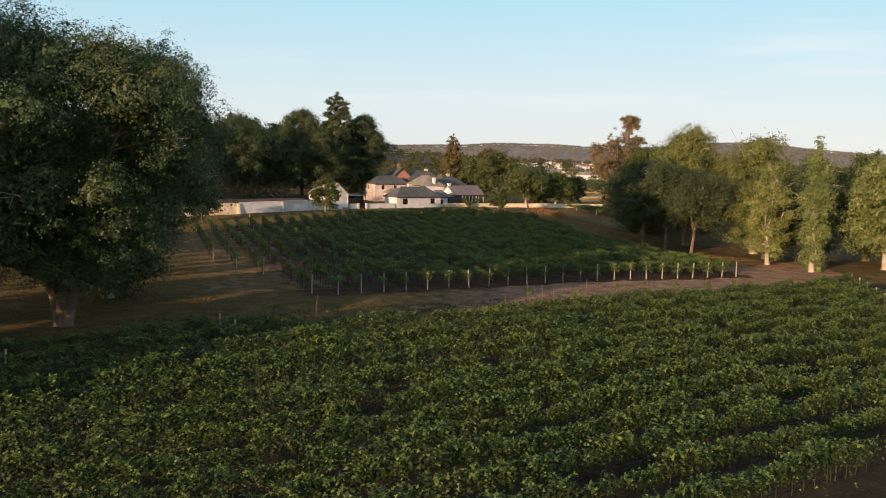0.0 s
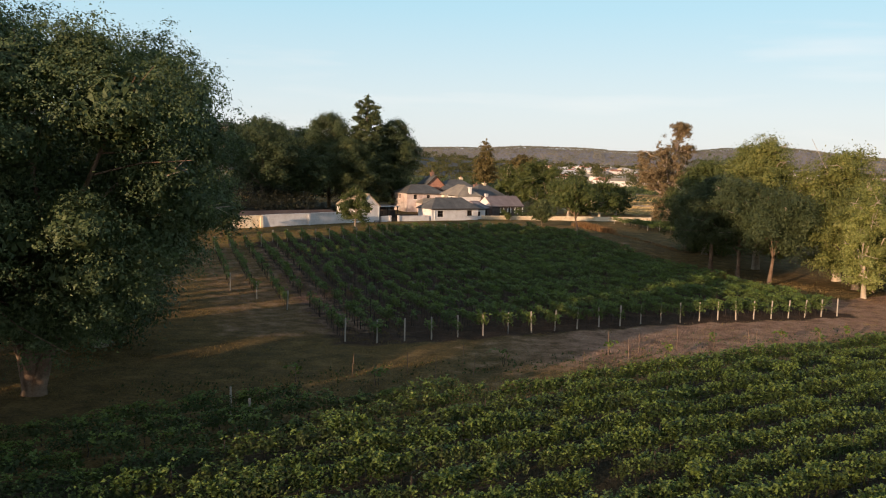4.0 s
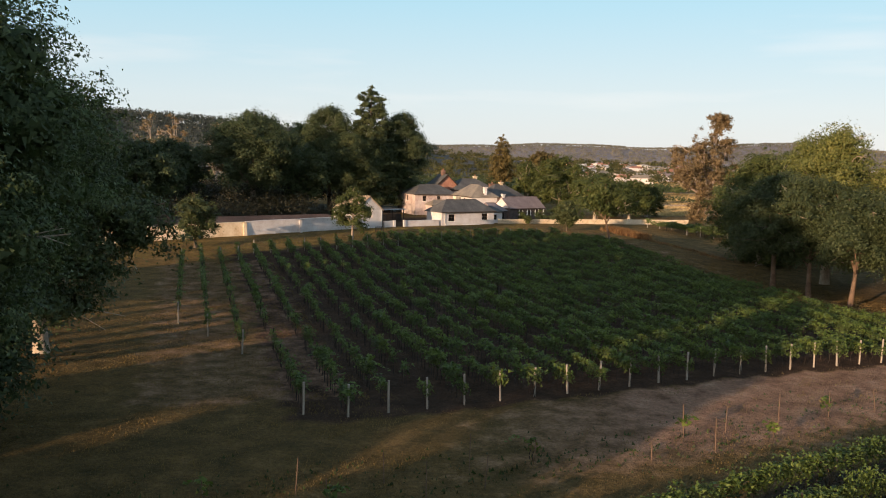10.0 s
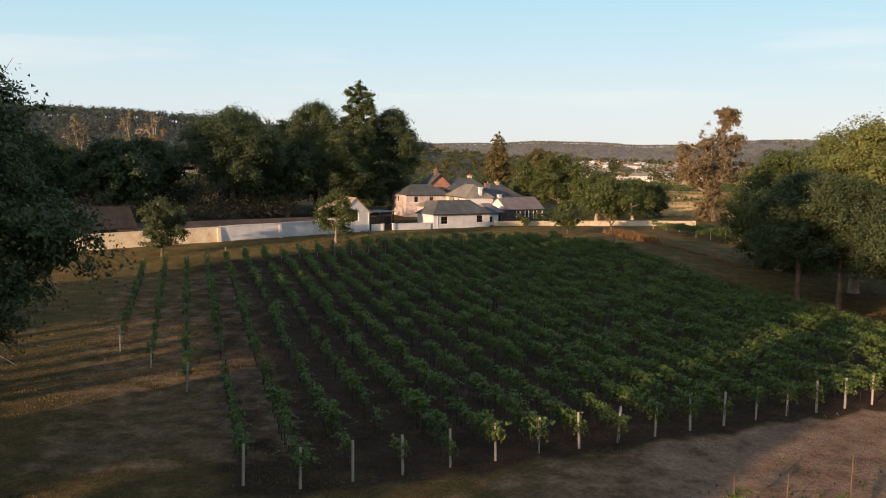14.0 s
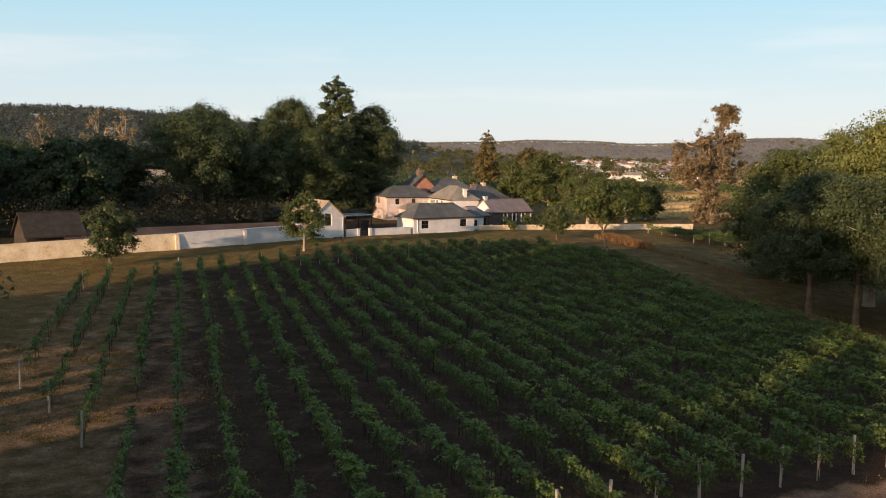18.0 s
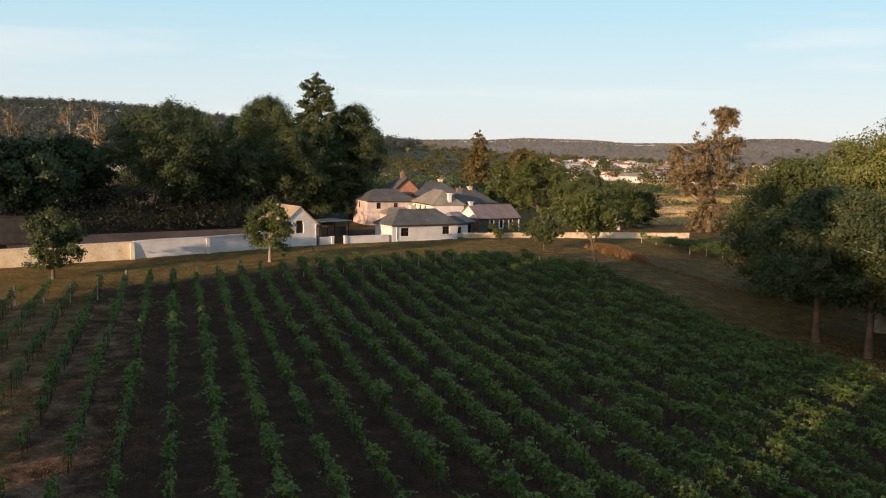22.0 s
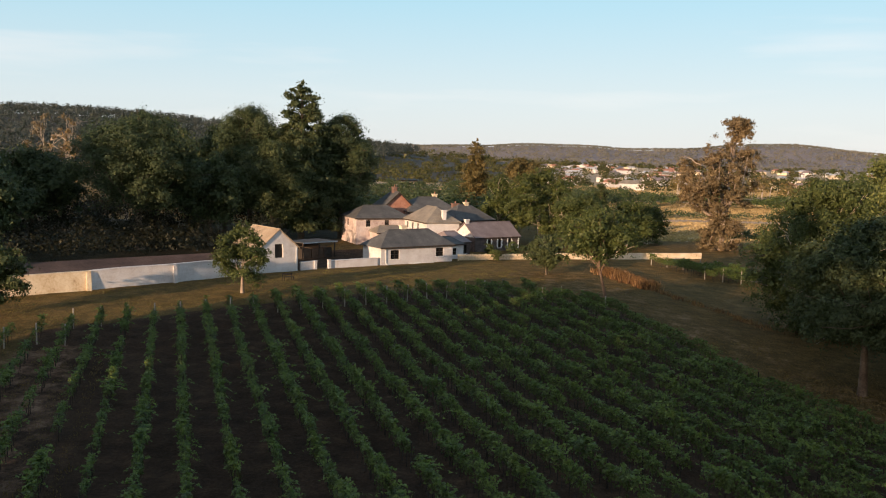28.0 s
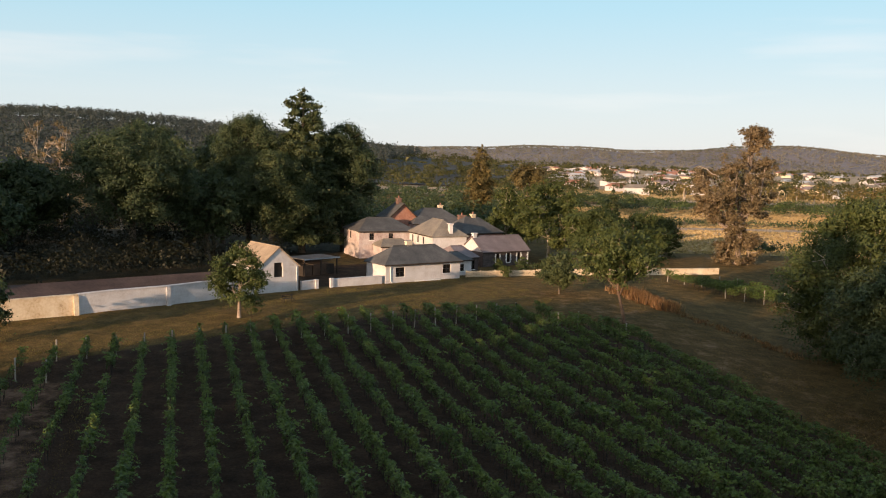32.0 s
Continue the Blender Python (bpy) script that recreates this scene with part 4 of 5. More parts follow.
tagged(new("gum_trunks", np_mesh("gum_trunks", tv, tq, [M["pale_bark"]])), "pale trunks of the far gums", "trees", "", "stuff")
spots = [(x, 292 + x * 0.2 + rng.normal(0, 1.5), rng.uniform(2, 3.6), rng.uniform(4, 6)) for x in np.linspace(24, 120, 44) if not 62 < x < 66]
spots += [(46 + rng.normal(0, 3), 203 + rng.normal(0, 3), rng.uniform(2.5, 4), rng.uniform(4, 6)) for _ in range(6)]
wood_stuff("field_hedges", "dark hedges between the straw fields", spots, 30, "oak", 0.7, 90)
spots = [(x, y, rng.uniform(6, 12), rng.uniform(8, 15)) for x, y in zip(rng.uniform(-300, 1100, 420), rng.uniform(820, 1650, 420))]
wood_stuff("town_trees", "trees among the houses of the town", spots, 26, "bush", 1.8, 26)

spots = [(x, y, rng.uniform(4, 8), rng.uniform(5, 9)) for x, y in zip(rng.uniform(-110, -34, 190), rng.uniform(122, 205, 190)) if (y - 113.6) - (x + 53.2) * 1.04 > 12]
wood_stuff("understorey", "undergrowth filling the wood behind the wall, canopy shade in its colour", spots, 27, "undergrowth", 0.32, 400)
# ---- town ----
for i in range(170):
    y = rng.uniform(560, 1500)
    x = y * (rng.uniform(0.02, 0.2) if i % 3 else rng.uniform(0.26, 0.5))
    L, D, H = rng.uniform(9, 16), rng.uniform(7, 9), rng.uniform(2.8, 4.2)
    hs = thing("far_house", on_land(x, y, rng.uniform(-40, 40)), "small pale house with a low roof in the town", "house", "town houses")
    box_part("wall", (-L / 2, -D / 2, -1, L / 2, D / 2, H), M["white_wall"] if rng.random() < 0.7 else M["cream_wall"], hs)
    bm = bmesh.new()
    a = [bm.verts.new(p) for p in ((-L / 2 - .4, -D / 2 - .4, H), (L / 2 + .4, -D / 2 - .4, H), (L / 2 + .4, D / 2 + .4, H), (-L / 2 - .4, D / 2 + .4, H), (-L / 2 + 2, 0, H + 2.2), (L / 2 - 2, 0, H + 2.2))]
    for f in ((0, 1, 5, 4), (1, 2, 5), (2, 3, 4, 5), (3, 0, 4), (3, 2, 1, 0)):
        bm.faces.new([a[j] for j in f])
    part("roof", bm, M[("pale_slate", "rose_slate", "brick", "iron")[rng.integers(4)]], hs)

# ---- small vine block and red grass by the track ----
rng = np.random.default_rng(41)
for k in range(5):
    p0 = (22.0 + 2.1 * k, 163.0 - 1.2 * k)
    vine_row(p0, (p0[0] + 6.5, p0[1] - 12.5), lambda at, length: full_vines[rng.integers(6)], "short leafy vine row in the small block", rng, 0.02)


def tufts(name, label, pts, width, n, h, mat, seed):
    """Tall bent blades scattered along a line of points."""
    rng = np.random.default_rng(seed)
    pts = np.array(pts, float)
    w = rng.uniform(0, len(pts) - 1, n)
    i = np.minimum(w.astype(int), len(pts) - 2)
    p = pts[i] + (pts[i + 1] - pts[i]) * (w - i)[:, None] + rng.normal(0, width, (n, 2))
    p = p + 0.5 * np.stack([np.sin(p[:, 1] * 2.1), np.cos(p[:, 0] * 2.3)], 1)
    z = land(p[:, 0], p[:, 1])
    hh = h * rng.uniform(0.5, 1.25, n)
    a = rng.uniform(0, 6.28, n)
    s = 0.05 + 0.07 * rng.random(n)
    base = np.stack([p[:, 0], p[:, 1], z - 0.03], 1)
    side = np.stack([np.cos(a) * s, np.sin(a) * s, 0 * a], 1)
    tip = base + np.stack([rng.normal(0, 0.25, n) * hh, rng.normal(0, 0.25, n) * hh, hh], 1)
    v = np.stack([base - side, base + side, tip], 1).reshape(-1, 3)
    return tagged(new(name, np_mesh(name, v, np.arange(3 * n).reshape(-1, 3), [M[mat]])), label, "grass", "", "stuff")


tufts("red_grass", "tall russet grass beside the track", [(14.0, 151), (15.5, 147.5), (18.5, 139.5)], 0.6, 5000, 0.9, "red_grass", 51)
tufts("russet_verge", "sparse russet grass along the ditch", [(18.5, 139.5), (21.5, 133), (25.3, 126.5), (28, 121)], 0.4, 600, 0.35, "red_grass", 55)
tufts("bank_grass", "dry rough grass on the bank below the trees", [(24, 112), (27, 105), (31, 94), (36, 84)], 3.0, 4000, 0.12, "dry_blades", 52)
tufts("headland_weeds", "low green weeds in the headland", [(-22, 22), (-8, 29), (6, 36), (20, 46), (36, 57)], 1.8, 1500, 0.18, "dull_vine", 54)


def meadow(name, label, box, inside, per_m2, h, mat, seed):
    """Short upright blades over a stretch of ground."""
    rng = np.random.default_rng(seed)
    x0, x1, y0, y1 = box
    n = int((x1 - x0) * (y1 - y0) * per_m2)
    x, y = rng.uniform(x0, x1, n), rng.uniform(y0, y1, n)
    thick = 0.5 + 0.5 * np.sin(x * 0.9 + 2 * np.sin(y * 0.5)) * np.sin(y * 1.1 + 1.5 * np.sin(x * 0.6))
    keep = inside(x, y) & (rng.random(n) < 0.45 + 0.55 * thick)
    x, y = x[keep], y[keep]
    n = len(x)
    hh = h * rng.uniform(0.45, 1.3, n)
    a, w = rng.uniform(0, 6.28, n), rng.uniform(0.015, 0.04, n)
    base = np.stack([x, y, land(x, y) - 0.04], 1)
    side = np.stack([np.cos(a) * w, np.sin(a) * w, 0 * a], 1)
    tip = base + np.stack([rng.normal(0, 0.35, n) * hh, rng.normal(0, 0.35, n) * hh, hh + 0.04], 1)
    v = np.stack([base - side, base + side, tip], 1).reshape(-1, 3)
    return tagged(new(name, np_mesh(name, v, np.arange(3 * n).reshape(-1, 3), [M[mat]])), label, "grass", "", "stuff")


def row_place(x, y):
    return x * ROW_U[0] + y * ROW_U[1], x * ROW_R[0] + y * ROW_R[1]


def past_rows(x, y):
    s_, r_ = row_place(x, y)
    return (r_ > np.vectorize(row_end)(s_) + 0.3) & (s_ < 58) & (y < 160) & (y - 103.8 < (x + 66) * 0.79 + 1 + 4 * (x > -40) + 4 * (x > -20))


def left_grass(x, y):
    s_, r_ = row_place(x, y)
    return (r_ < 108) & (s_ < 9) & ~((s_ > 2.6) & (r_ > 40) & (np.abs((s_ - ROW_S0) / ROW_STEP - np.round((s_ - ROW_S0) / ROW_STEP)) < 0.15)) & (x * NEAR_N[0] + y * NEAR_N[1] < NEAR_M0 - 2)


def right_bank(x, y):
    s_, r_ = row_place(x, y)
    return (s_ > 57.2) & (s_ < 72) & (r_ > 40)


def headland(x, y):
    s_, r_ = row_place(x, y)
    m_ = x * NEAR_N[0] + y * NEAR_N[1]
    return (r_ < np.vectorize(row_start)(s_) - 0.5) & (s_ > 4) & (m_ < NEAR_M0 - 1)


meadow("lawn_grass", "mown olive grass between the vines and the garden wall", (-68, 22, 92, 162), past_rows, 45, 0.075, "lawn_blades", 71)
meadow("side_grass", "rough dry grass beside the sparse vine rows", (-52, 4, 20, 100), left_grass, 42, 0.085, "dry_blades", 72)
meadow("bank_turf", "dry turf along the track", (4, 46, 58, 150), right_bank, 25, 0.07, "dry_blades", 73)
meadow("headland_grass", "thin dry grass of the headland", (-16, 46, 22, 66), headland, 22, 0.07, "dry_blades", 74)


def field_straw(name, label, x0, x1, y0, y1, n, h, seed):
    rng = np.random.default_rng(seed)
    x, y = rng.uniform(x0, x1, n), rng.uniform(y0, y1, n)
    y = y + 0.16 * (x - x0)
    a, s = rng.uniform(0, 6.28, n), rng.uniform(0.25, 0.6, n)
    base = np.stack([x, y, land(x, y) - 0.03], 1)
    side = np.stack([np.cos(a) * s, np.sin(a) * s, 0 * a], 1)
    tip = base + np.stack([rng.normal(0, 0.2, n), rng.normal(0, 0.2, n), h * rng.uniform(0.6, 1.3, n)], 1)
    v = np.stack([base - side, base + side, tip], 1).reshape(-1, 3)
    return tagged(new(name, np_mesh(name, v, np.arange(3 * n).reshape(-1, 3), [M["pale_straw"]])), label, "grass", "", "stuff")


field_straw("straw_field", "pale straw-coloured dry grass field", 18, 170, 204, 285, 36000, 0.32, 61)
field_straw("upper_straw_field", "pale straw-coloured dry grass field", 16, 200, 294, 404, 46000, 0.4, 62)
field_straw("far_straw_field", "pale dry paddock on the plain before the town", -40, 220, 480, 620, 16000, 0.8, 63)

# ---- buildings ----
def wall_with_openings(name, parent, mat, x0, x1, z0, z1, y, thick, openings, m=None, label=""):
    """A wall along local x with real openings (xa, xb, za, zb); its outer face at y, its thickness inwards (+y)."""
    bm = bmesh.new()
    xs = sorted({x0, x1, *[v for o in openings for v in o[:2]]})
    for a, b in zip(xs, xs[1:]):
        cut = sorted([o[2:] for o in openings if o[0] < b - 1e-6 and o[1] > a + 1e-6])
        z = z0
        for za, zb in cut:
            if za > z:
                boxed(bm, a, y, z, b, y + thick, za)
            z = zb
        if z < z1:
            boxed(bm, a, y, z, b, y + thick, z1)
    bmesh.ops.remove_doubles(bm, verts=bm.verts, dist=1e-4)
    ob = part(name, bm, mat, parent, label)
    if m is not None:
        ob.matrix_basis = m
    return ob


def window(parent, xa, xb, za, zb, y, m=None, mat="white_trim", sill=True, dark=True):
    """Frame, panes, bar and sill inside an opening."""
    w = new("window")
    w.parent = parent
    if m is not None:
        w.matrix_basis = m
    f = 0.07
    bm = bmesh.new()
    boxed(bm, xa, y + 0.1, za, xa + f, y + 0.17, zb)
    boxed(bm, xb - f, y + 0.1, za, xb, y + 0.17, zb)
    boxed(bm, xa + f, y + 0.1, za, xb - f, y + 0.17, za + f)
    boxed(bm, xa + f, y + 0.1, zb - f, xb - f, y + 0.17, zb)
    part("window_frame", bm, M["dark_wood"] if dark else M[mat], w)
    mid = (xa + xb) / 2
    zm = (za + zb) / 2
    box_part("glazing_bar", (mid - 0.025, y + 0.11, za + f, mid + 0.025, y + 0.16, zb - f), M["dark_wood"] if dark else M[mat], w)
    for a, b in ((xa + f, mid - 0.025), (mid + 0.025, xb - f)):
        for c, d in ((za + f, zm), (zm + 0.03, zb - f)):
            box_part("pane", (a, y + 0.125, c, b, y + 0.14, d), M["glass"], w)
    if sill:
        box_part("window_sill", (xa - 0.08, y - 0.06, za - 0.09, xb + 0.08, y + 0.1, za), M["white_trim"], w)
    return w


def roof_hip(parent, L, D, ze, rise, mat, over=0.35, inset=None, name="roof", m=None, label="", gable=(False, False)):
    """A hipped or gabled roof slab over 0..L x 0..D."""
    inset = D / 2 if inset is None else inset
    i0, i1 = (-over if gable[0] else inset), (-over if gable[1] else inset)
    bm = bmesh.new()
    for dz in (0.0, 0.14):
        pts = ((-over, -over, ze - 0.12 + dz), (L + over, -over, ze - 0.12 + dz), (L + over, D + over, ze - 0.12 + dz), (-over, D + over, ze - 0.12 + dz), (i0, D / 2, ze + rise + dz), (L - i1, D / 2, ze + rise + dz))
        v = [bm.verts.new(p) for p in pts]
        if dz == 0:
            low = v
        for f in ((0, 1, 5, 4), (2, 3, 4, 5)):
            bm.faces.new([v[j] for j in f])
        if not gable[0]:
            bm.faces.new([v[j] for j in (3, 0, 4)])
        if not gable[1]:
            bm.faces.new([v[j] for j in (1, 2, 5)])
    ring = [0, 1] + ([5] if gable[1] else []) + [2, 3] + ([4] if gable[0] else [])
    for a, b in zip(ring, ring[1:] + ring[:1]):
        bm.faces.new((low[a], low[b], v[b], v[a]))
    ob = part(name, bm, mat, parent, label)
    if m is not None:
        ob.matrix_basis = m
    rb = bmesh.new()
    boxed(rb, i0 + 0.05, D / 2 - 0.12, ze + rise + 0.1, L - i1 - 0.05, D / 2 + 0.12, ze + rise + 0.2)
    rid = part("ridge_cap", rb, mat, ob)
    for y_sign, y_eave in ((-1, -over), (1, D + over)):
        box_part("fascia", (-over, y_eave - (0.03 if y_sign < 0 else -0.005), ze - 0.2, L + over, y_eave + (-0.005 if y_sign < 0 else 0.03), ze - 0.02), M["dark_wood"], ob)
    return ob


def gable_end(parent, D, ze, rise, x, thick, mat, openings=(), label="", name="gable"):
    """The triangular top of an end wall at local x."""
    bm = bmesh.new()
    lo = [bm.verts.new((xx, yy, zz)) for xx in (x, x + thick) for yy, zz in ((0, ze), (D, ze), (D / 2, ze + rise))]
    for f in ((0, 2, 1), (3, 4, 5), (0, 1, 4, 3), (1, 2, 5, 4), (2, 0, 3, 5)):
        bm.faces.new([lo[j] for j in f])
    return part(name, bm, mat, parent, label)


def chimney(parent, x, y, z0, z1, w, d, mat, pots=1):
    ch = box_part("chimney", (x - w / 2, y - d / 2, z0, x + w / 2, y + d / 2, z1), mat, parent, "", 0.02)
    box_part("chimney_cap", (x - w / 2 - 0.07, y - d / 2 - 0.07, z1, x + w / 2 + 0.07, y + d / 2 + 0.07, z1 + 0.16), mat, ch)
    for k in range(pots):
        v, q = [], []
        tube(v, q, [(x + (k - (pots - 1) / 2) * 0.34, y, z1 + 0.1), (x + (k - (pots - 1) / 2) * 0.34, y, z1 + 0.55)], [0.13, 0.1], 8)
        child("chimney_pot", np_mesh("chimney_pot", v, q, [M["brick"]]), ch)


def shell(parent, L, D, z1, mat, front=(), left=(), back=(), right=(), t=0.35, dark=True):
    """Four walls: front along x at y = 0, right at x = L, back, left; openings along each wall from its left end seen from outside."""
    wall_with_openings("wall", parent, mat, 0, L, -0.6, z1, 0, t, list(front))
    for o in front:
        window(parent, *o, 0, dark=dark)
    mr = pose(L, 0, 0, 0, 0, 90)
    wall_with_openings("wall", parent, mat, t, D - t, -0.6, z1, 0, t, list(right), mr)
    for o in right:
        window(parent, *o, 0, mr)
    ml = pose(0, D, 0, 0, 0, -90)
    wall_with_openings("wall", parent, mat, t, D - t, -0.6, z1, 0, t, list(left), ml)
    for o in left:
        window(parent, *o, 0, ml)
    mb = pose(L, D, 0, 0, 0, 180)
    wall_with_openings("wall", parent, mat, 0, L, -0.6, z1, 0, t, list(back), mb)
    for o in back:
        window(parent, *o, 0, mb)


def downpipe(parent, x, y, z1):
    v, q = [], []
    tube(v, q, [(x, y, z1), (x, y, 0.25), (x + 0.12, y - 0.22, 0.05)], [0.05, 0.05, 0.05], 6)
    child("downpipe", np_mesh("downpipe", v, q, [M["white_trim"]]), parent, None, "white downpipe")


# white cottage in the garden wall
cot = thing("cottage", on_land(-16.3, 149.7, 41), "low white limewashed cottage with a grey hipped roof", "house")
shell(cot, 12.1, 4.8, 2.45, M["white_wall"], front=[(1.55, 2.95, 0.75, 2.0), (9.2, 10.5, 0.85, 2.05)])
roof_hip(cot, 12.1, 4.8, 2.45, 2.0, M["slate"], 0.3, 2.6)
chimney(cot, 5.2, 2.6, 3.9, 5.0, 0.9, 0.6, M["cream_wall"], 0)
downpipe(cot, 0.75, -0.06, 2.4)
box_part("plank", (4.5, -0.35, 0.02, 8.6, -0.12, 0.12), M["white_trim"], cot, "pale board lying at the wall's foot")

# gabled shed
shed = thing("gabled_shed", on_land(-25.6, 140.9, 134), "white gabled shed with a dark loft opening and shingled roof", "shed")
SW, SD = 5.3, 7.0
wall_with_openings("wall", shed, M["white_wall"], 0, SD, -0.6, 3.05, 0, 0.35, [])
wall_with_openings("wall", shed, M["white_wall"], 0, SD, -0.6, 3.05, SW - 0.35, 0.35, [])
mf = pose(0, SW, 0, 0, 0, -90)
wall_with_openings("wall", shed, M["white_wall"], 0.35, SW - 0.35, -0.6, 3.05, 0, 0.35, [(2.05, 3.25, 1.8, 3.05)], mf)
wall_with_openings("wall", shed, M["white_wall"], 0.35, SW - 0.35, -0.6, 3.05, 0, 0.35, [], pose(SD, 0, 0, 0, 0, 90))
bm = bmesh.new()
# the gable over the front is built round the upper half of the opening
for ya, yb in ((0.0, 2.15), (3.25, SW)):
    pts = [(ya, 3.05), (yb, 3.05), (yb, 3.05 + 2.25 * (1 - abs(yb - SW / 2) / (SW / 2))), (ya, 3.05 + 2.25 * (1 - abs(ya - SW / 2) / (SW / 2)))]
    pts = [p for i, p in enumerate(pts) if p != pts[i - 1]]
    f0 = [bm.verts.new((0.0, a, b)) for a, b in pts]
    f1 = [bm.verts.new((0.35, a, b)) for a, b in pts]
    bm.faces.new(f0)
    bm.faces.new(f1[::-1])
    for i in range(len(pts)):
        bm.faces.new((f0[i - 1], f0[i], f1[i], f1[i - 1]))
pts = [(2.15, 3.55), (3.25, 3.55), (3.25, 3.05 + 2.25 * (1 - 0.6 / 2.65)), (2.65, 5.3), (2.15, 3.05 + 2.25 * (1 - 0.5 / 2.65))]
f0 = [bm.verts.new((0.0, a, b)) for a, b in pts]
f1 = [bm.verts.new((0.35, a, b)) for a, b in pts]
bm.faces.new(f0)
bm.faces.new(f1[::-1])
for i in range(len(pts)):
    bm.faces.new((f0[i - 1], f0[i], f1[i], f1[i - 1]))
part("gable", bm, M["white_wall"], shed)
gable_end(shed, SW, 3.05, 2.25, SD - 0.35, 0.35, M["white_wall"])
box_part("loft_door", (0.25, 2.1, 1.8, 0.31, 3.25, 3.55), M["dark_wood"], shed, "dark open loft hatch")
roof_hip(shed, SD, SW, 3.05, 2.25, M["tan_shingle"], 0.18, gable=(True, True))
downpipe(shed, -0.06, 0.25, 3.0)


def garden_wall(points, height, thick, mat, label, buttress=()):
    (xa, ya), (xb, yb) = points
    L, ang = math.hypot(xb - xa, yb - ya), math.degrees(math.atan2(yb - ya, xb - xa))
    z0 = float(land(xa, ya))
    w = thing("garden_wall", pose(xa, ya, z0, 0, 0, ang), label, "wall", "garden walls", "structure")
    n = max(2, int(L / 3))
    wv, wq = [], []
    r2 = np.random.default_rng(int(abs(xa) * 10))
    for i in range(n + 1):
        a = L * i / n
        z = float(land(xa + (xb - xa) * i / n, ya + (yb - ya) * i / n)) - z0
        top = z + height + r2.normal(0, 0.025)
        wv += [(a, 0, z - 0.6), (a, thick, z - 0.6), (a, thick, top), (a, 0, top)]
        if i:
            b = 4 * i
            wq += [(b - 4 + j, b + j, b + (j + 1) % 4, b - 4 + (j + 1) % 4) for j in range(4)]
    wq += [(0, 1, 2, 3), (4 * n + 3, 4 * n + 2, 4 * n + 1, 4 * n)]
    wall_me = np_mesh("wall", wv, wq, [mat])
    wall_me.shade_flat()
    child("wall", wall_me, w)
    for i in range(n):
        a, b = L * i / n, L * (i + 1) / n
        za, zb = wv[4 * i + 3][2], wv[4 * i + 7][2]
        cv = [(a, -0.06, za), (b, -0.06, zb), (b, thick + 0.06, zb), (a, thick + 0.06, za), (a, -0.06, za + 0.1), (b, -0.06, zb + 0.1), (b, thick + 0.06, zb + 0.1), (a, thick + 0.06, za + 0.1)]
        cap_me = np_mesh("coping", cv, [(0, 3, 2, 1), (4, 5, 6, 7), (0, 1, 5, 4), (1, 2, 6, 5), (2, 3, 7, 6), (3, 0, 4, 7)], [mat])
        cap_me.shade_flat()
        child("coping", cap_me, w)
    for a, ww in buttress:
        z = float(land(xa + (xb - xa) * a / L, ya + (yb - ya) * a / L)) - z0
        bm = bmesh.new()
        vs = boxed(bm, a - ww / 2, -0.5, z - 0.6, a + ww / 2, -0.003, z + height - 0.05)
        for v in vs[4:6]:
            v.co.y = -0.18
        part("buttress", bm, mat, w)
    return w


garden_wall([(-66, 103.8), (-43.1, 121.6)], 2.0, 0.45, M["cream_wall"], "long weathered cream garden wall with stained plaster", [(28.8, 0.45)])
garden_wall([(-43.1, 121.6), (-36.3, 128.1)], 2.0, 0.45, M["white_wall"], "white limewashed garden wall between two buttresses", [(9.2, 0.4)])
garden_wall([(-36.3, 128.1), (-29.7, 136.6)], 2.0, 0.45, M["white_wall"], "white limewashed garden wall meeting the gabled shed", [])
garden_wall([(-25.2, 141.3), (-23.9, 142.7)], 1.0, 0.4, M["white_wall"], "short white wall ending at the gateway", [])
garden_wall([(-22.2, 144.5), (-16.7, 149.3)], 0.95, 0.4, M["white_wall"], "low white wall beside the cottage", [])


def picket_fence(p0, p1, height, label):
    L, ang = math.hypot(p1[0] - p0[0], p1[1] - p0[1]), math.degrees(math.atan2(p1[1] - p0[1], p1[0] - p0[0]))
    f = thing("picket_fence", on_land(p0[0], p0[1], ang), label, "fence")
    bm = bmesh.new()
    boxed(bm, -0.045, -0.012, 0.06, 0.045, 0.012, height)
    bmesh.ops.bevel(bm, geom=[e for e in bm.edges if e.verts[0].co.z > 0.5 and e.verts[1].co.z > 0.5 and abs(e.verts[0].co.x - e.verts[1].co.x) < 0.01], offset=0.035, segments=1, affect="EDGES")
    me = bpy.data.meshes.new("picket")
    bm.to_mesh(me)
    bm.free()
    me.materials.append(M["cream_wall"])
    r2 = np.random.default_rng(77)
    for a in np.arange(0.1, L, 0.122):
        dz = float(land(p0[0] + (p1[0] - p0[0]) * a / L, p0[1] + (p1[1] - p0[1]) * a / L) - land(*p0))
        child("picket", me, f, pose(a, -0.035, dz + r2.normal(0, 0.008), 0, r2.normal(0, 0.6), 0))
    for h in (0.25, 0.68):
        box_part("rail", (0, -0.02, h, L, 0.03, h + 0.08), M["cream_wall"], f)
    for a in np.linspace(0, L, 6):
        box_part("post", (a - 0.06, 0.035, -0.3, a + 0.06, 0.155, height + 0.08), M["cream_wall"], f)
    return f


picket_fence((-6.3, 158.6), (3.6, 163.1), 0.92, "low white picket fence before the stone wing")
garden_wall([(3.6, 163.1), (31.5, 173.6)], 0.85, 0.4, M["cream_wall"], "low cream garden wall running behind the shrubs", [])
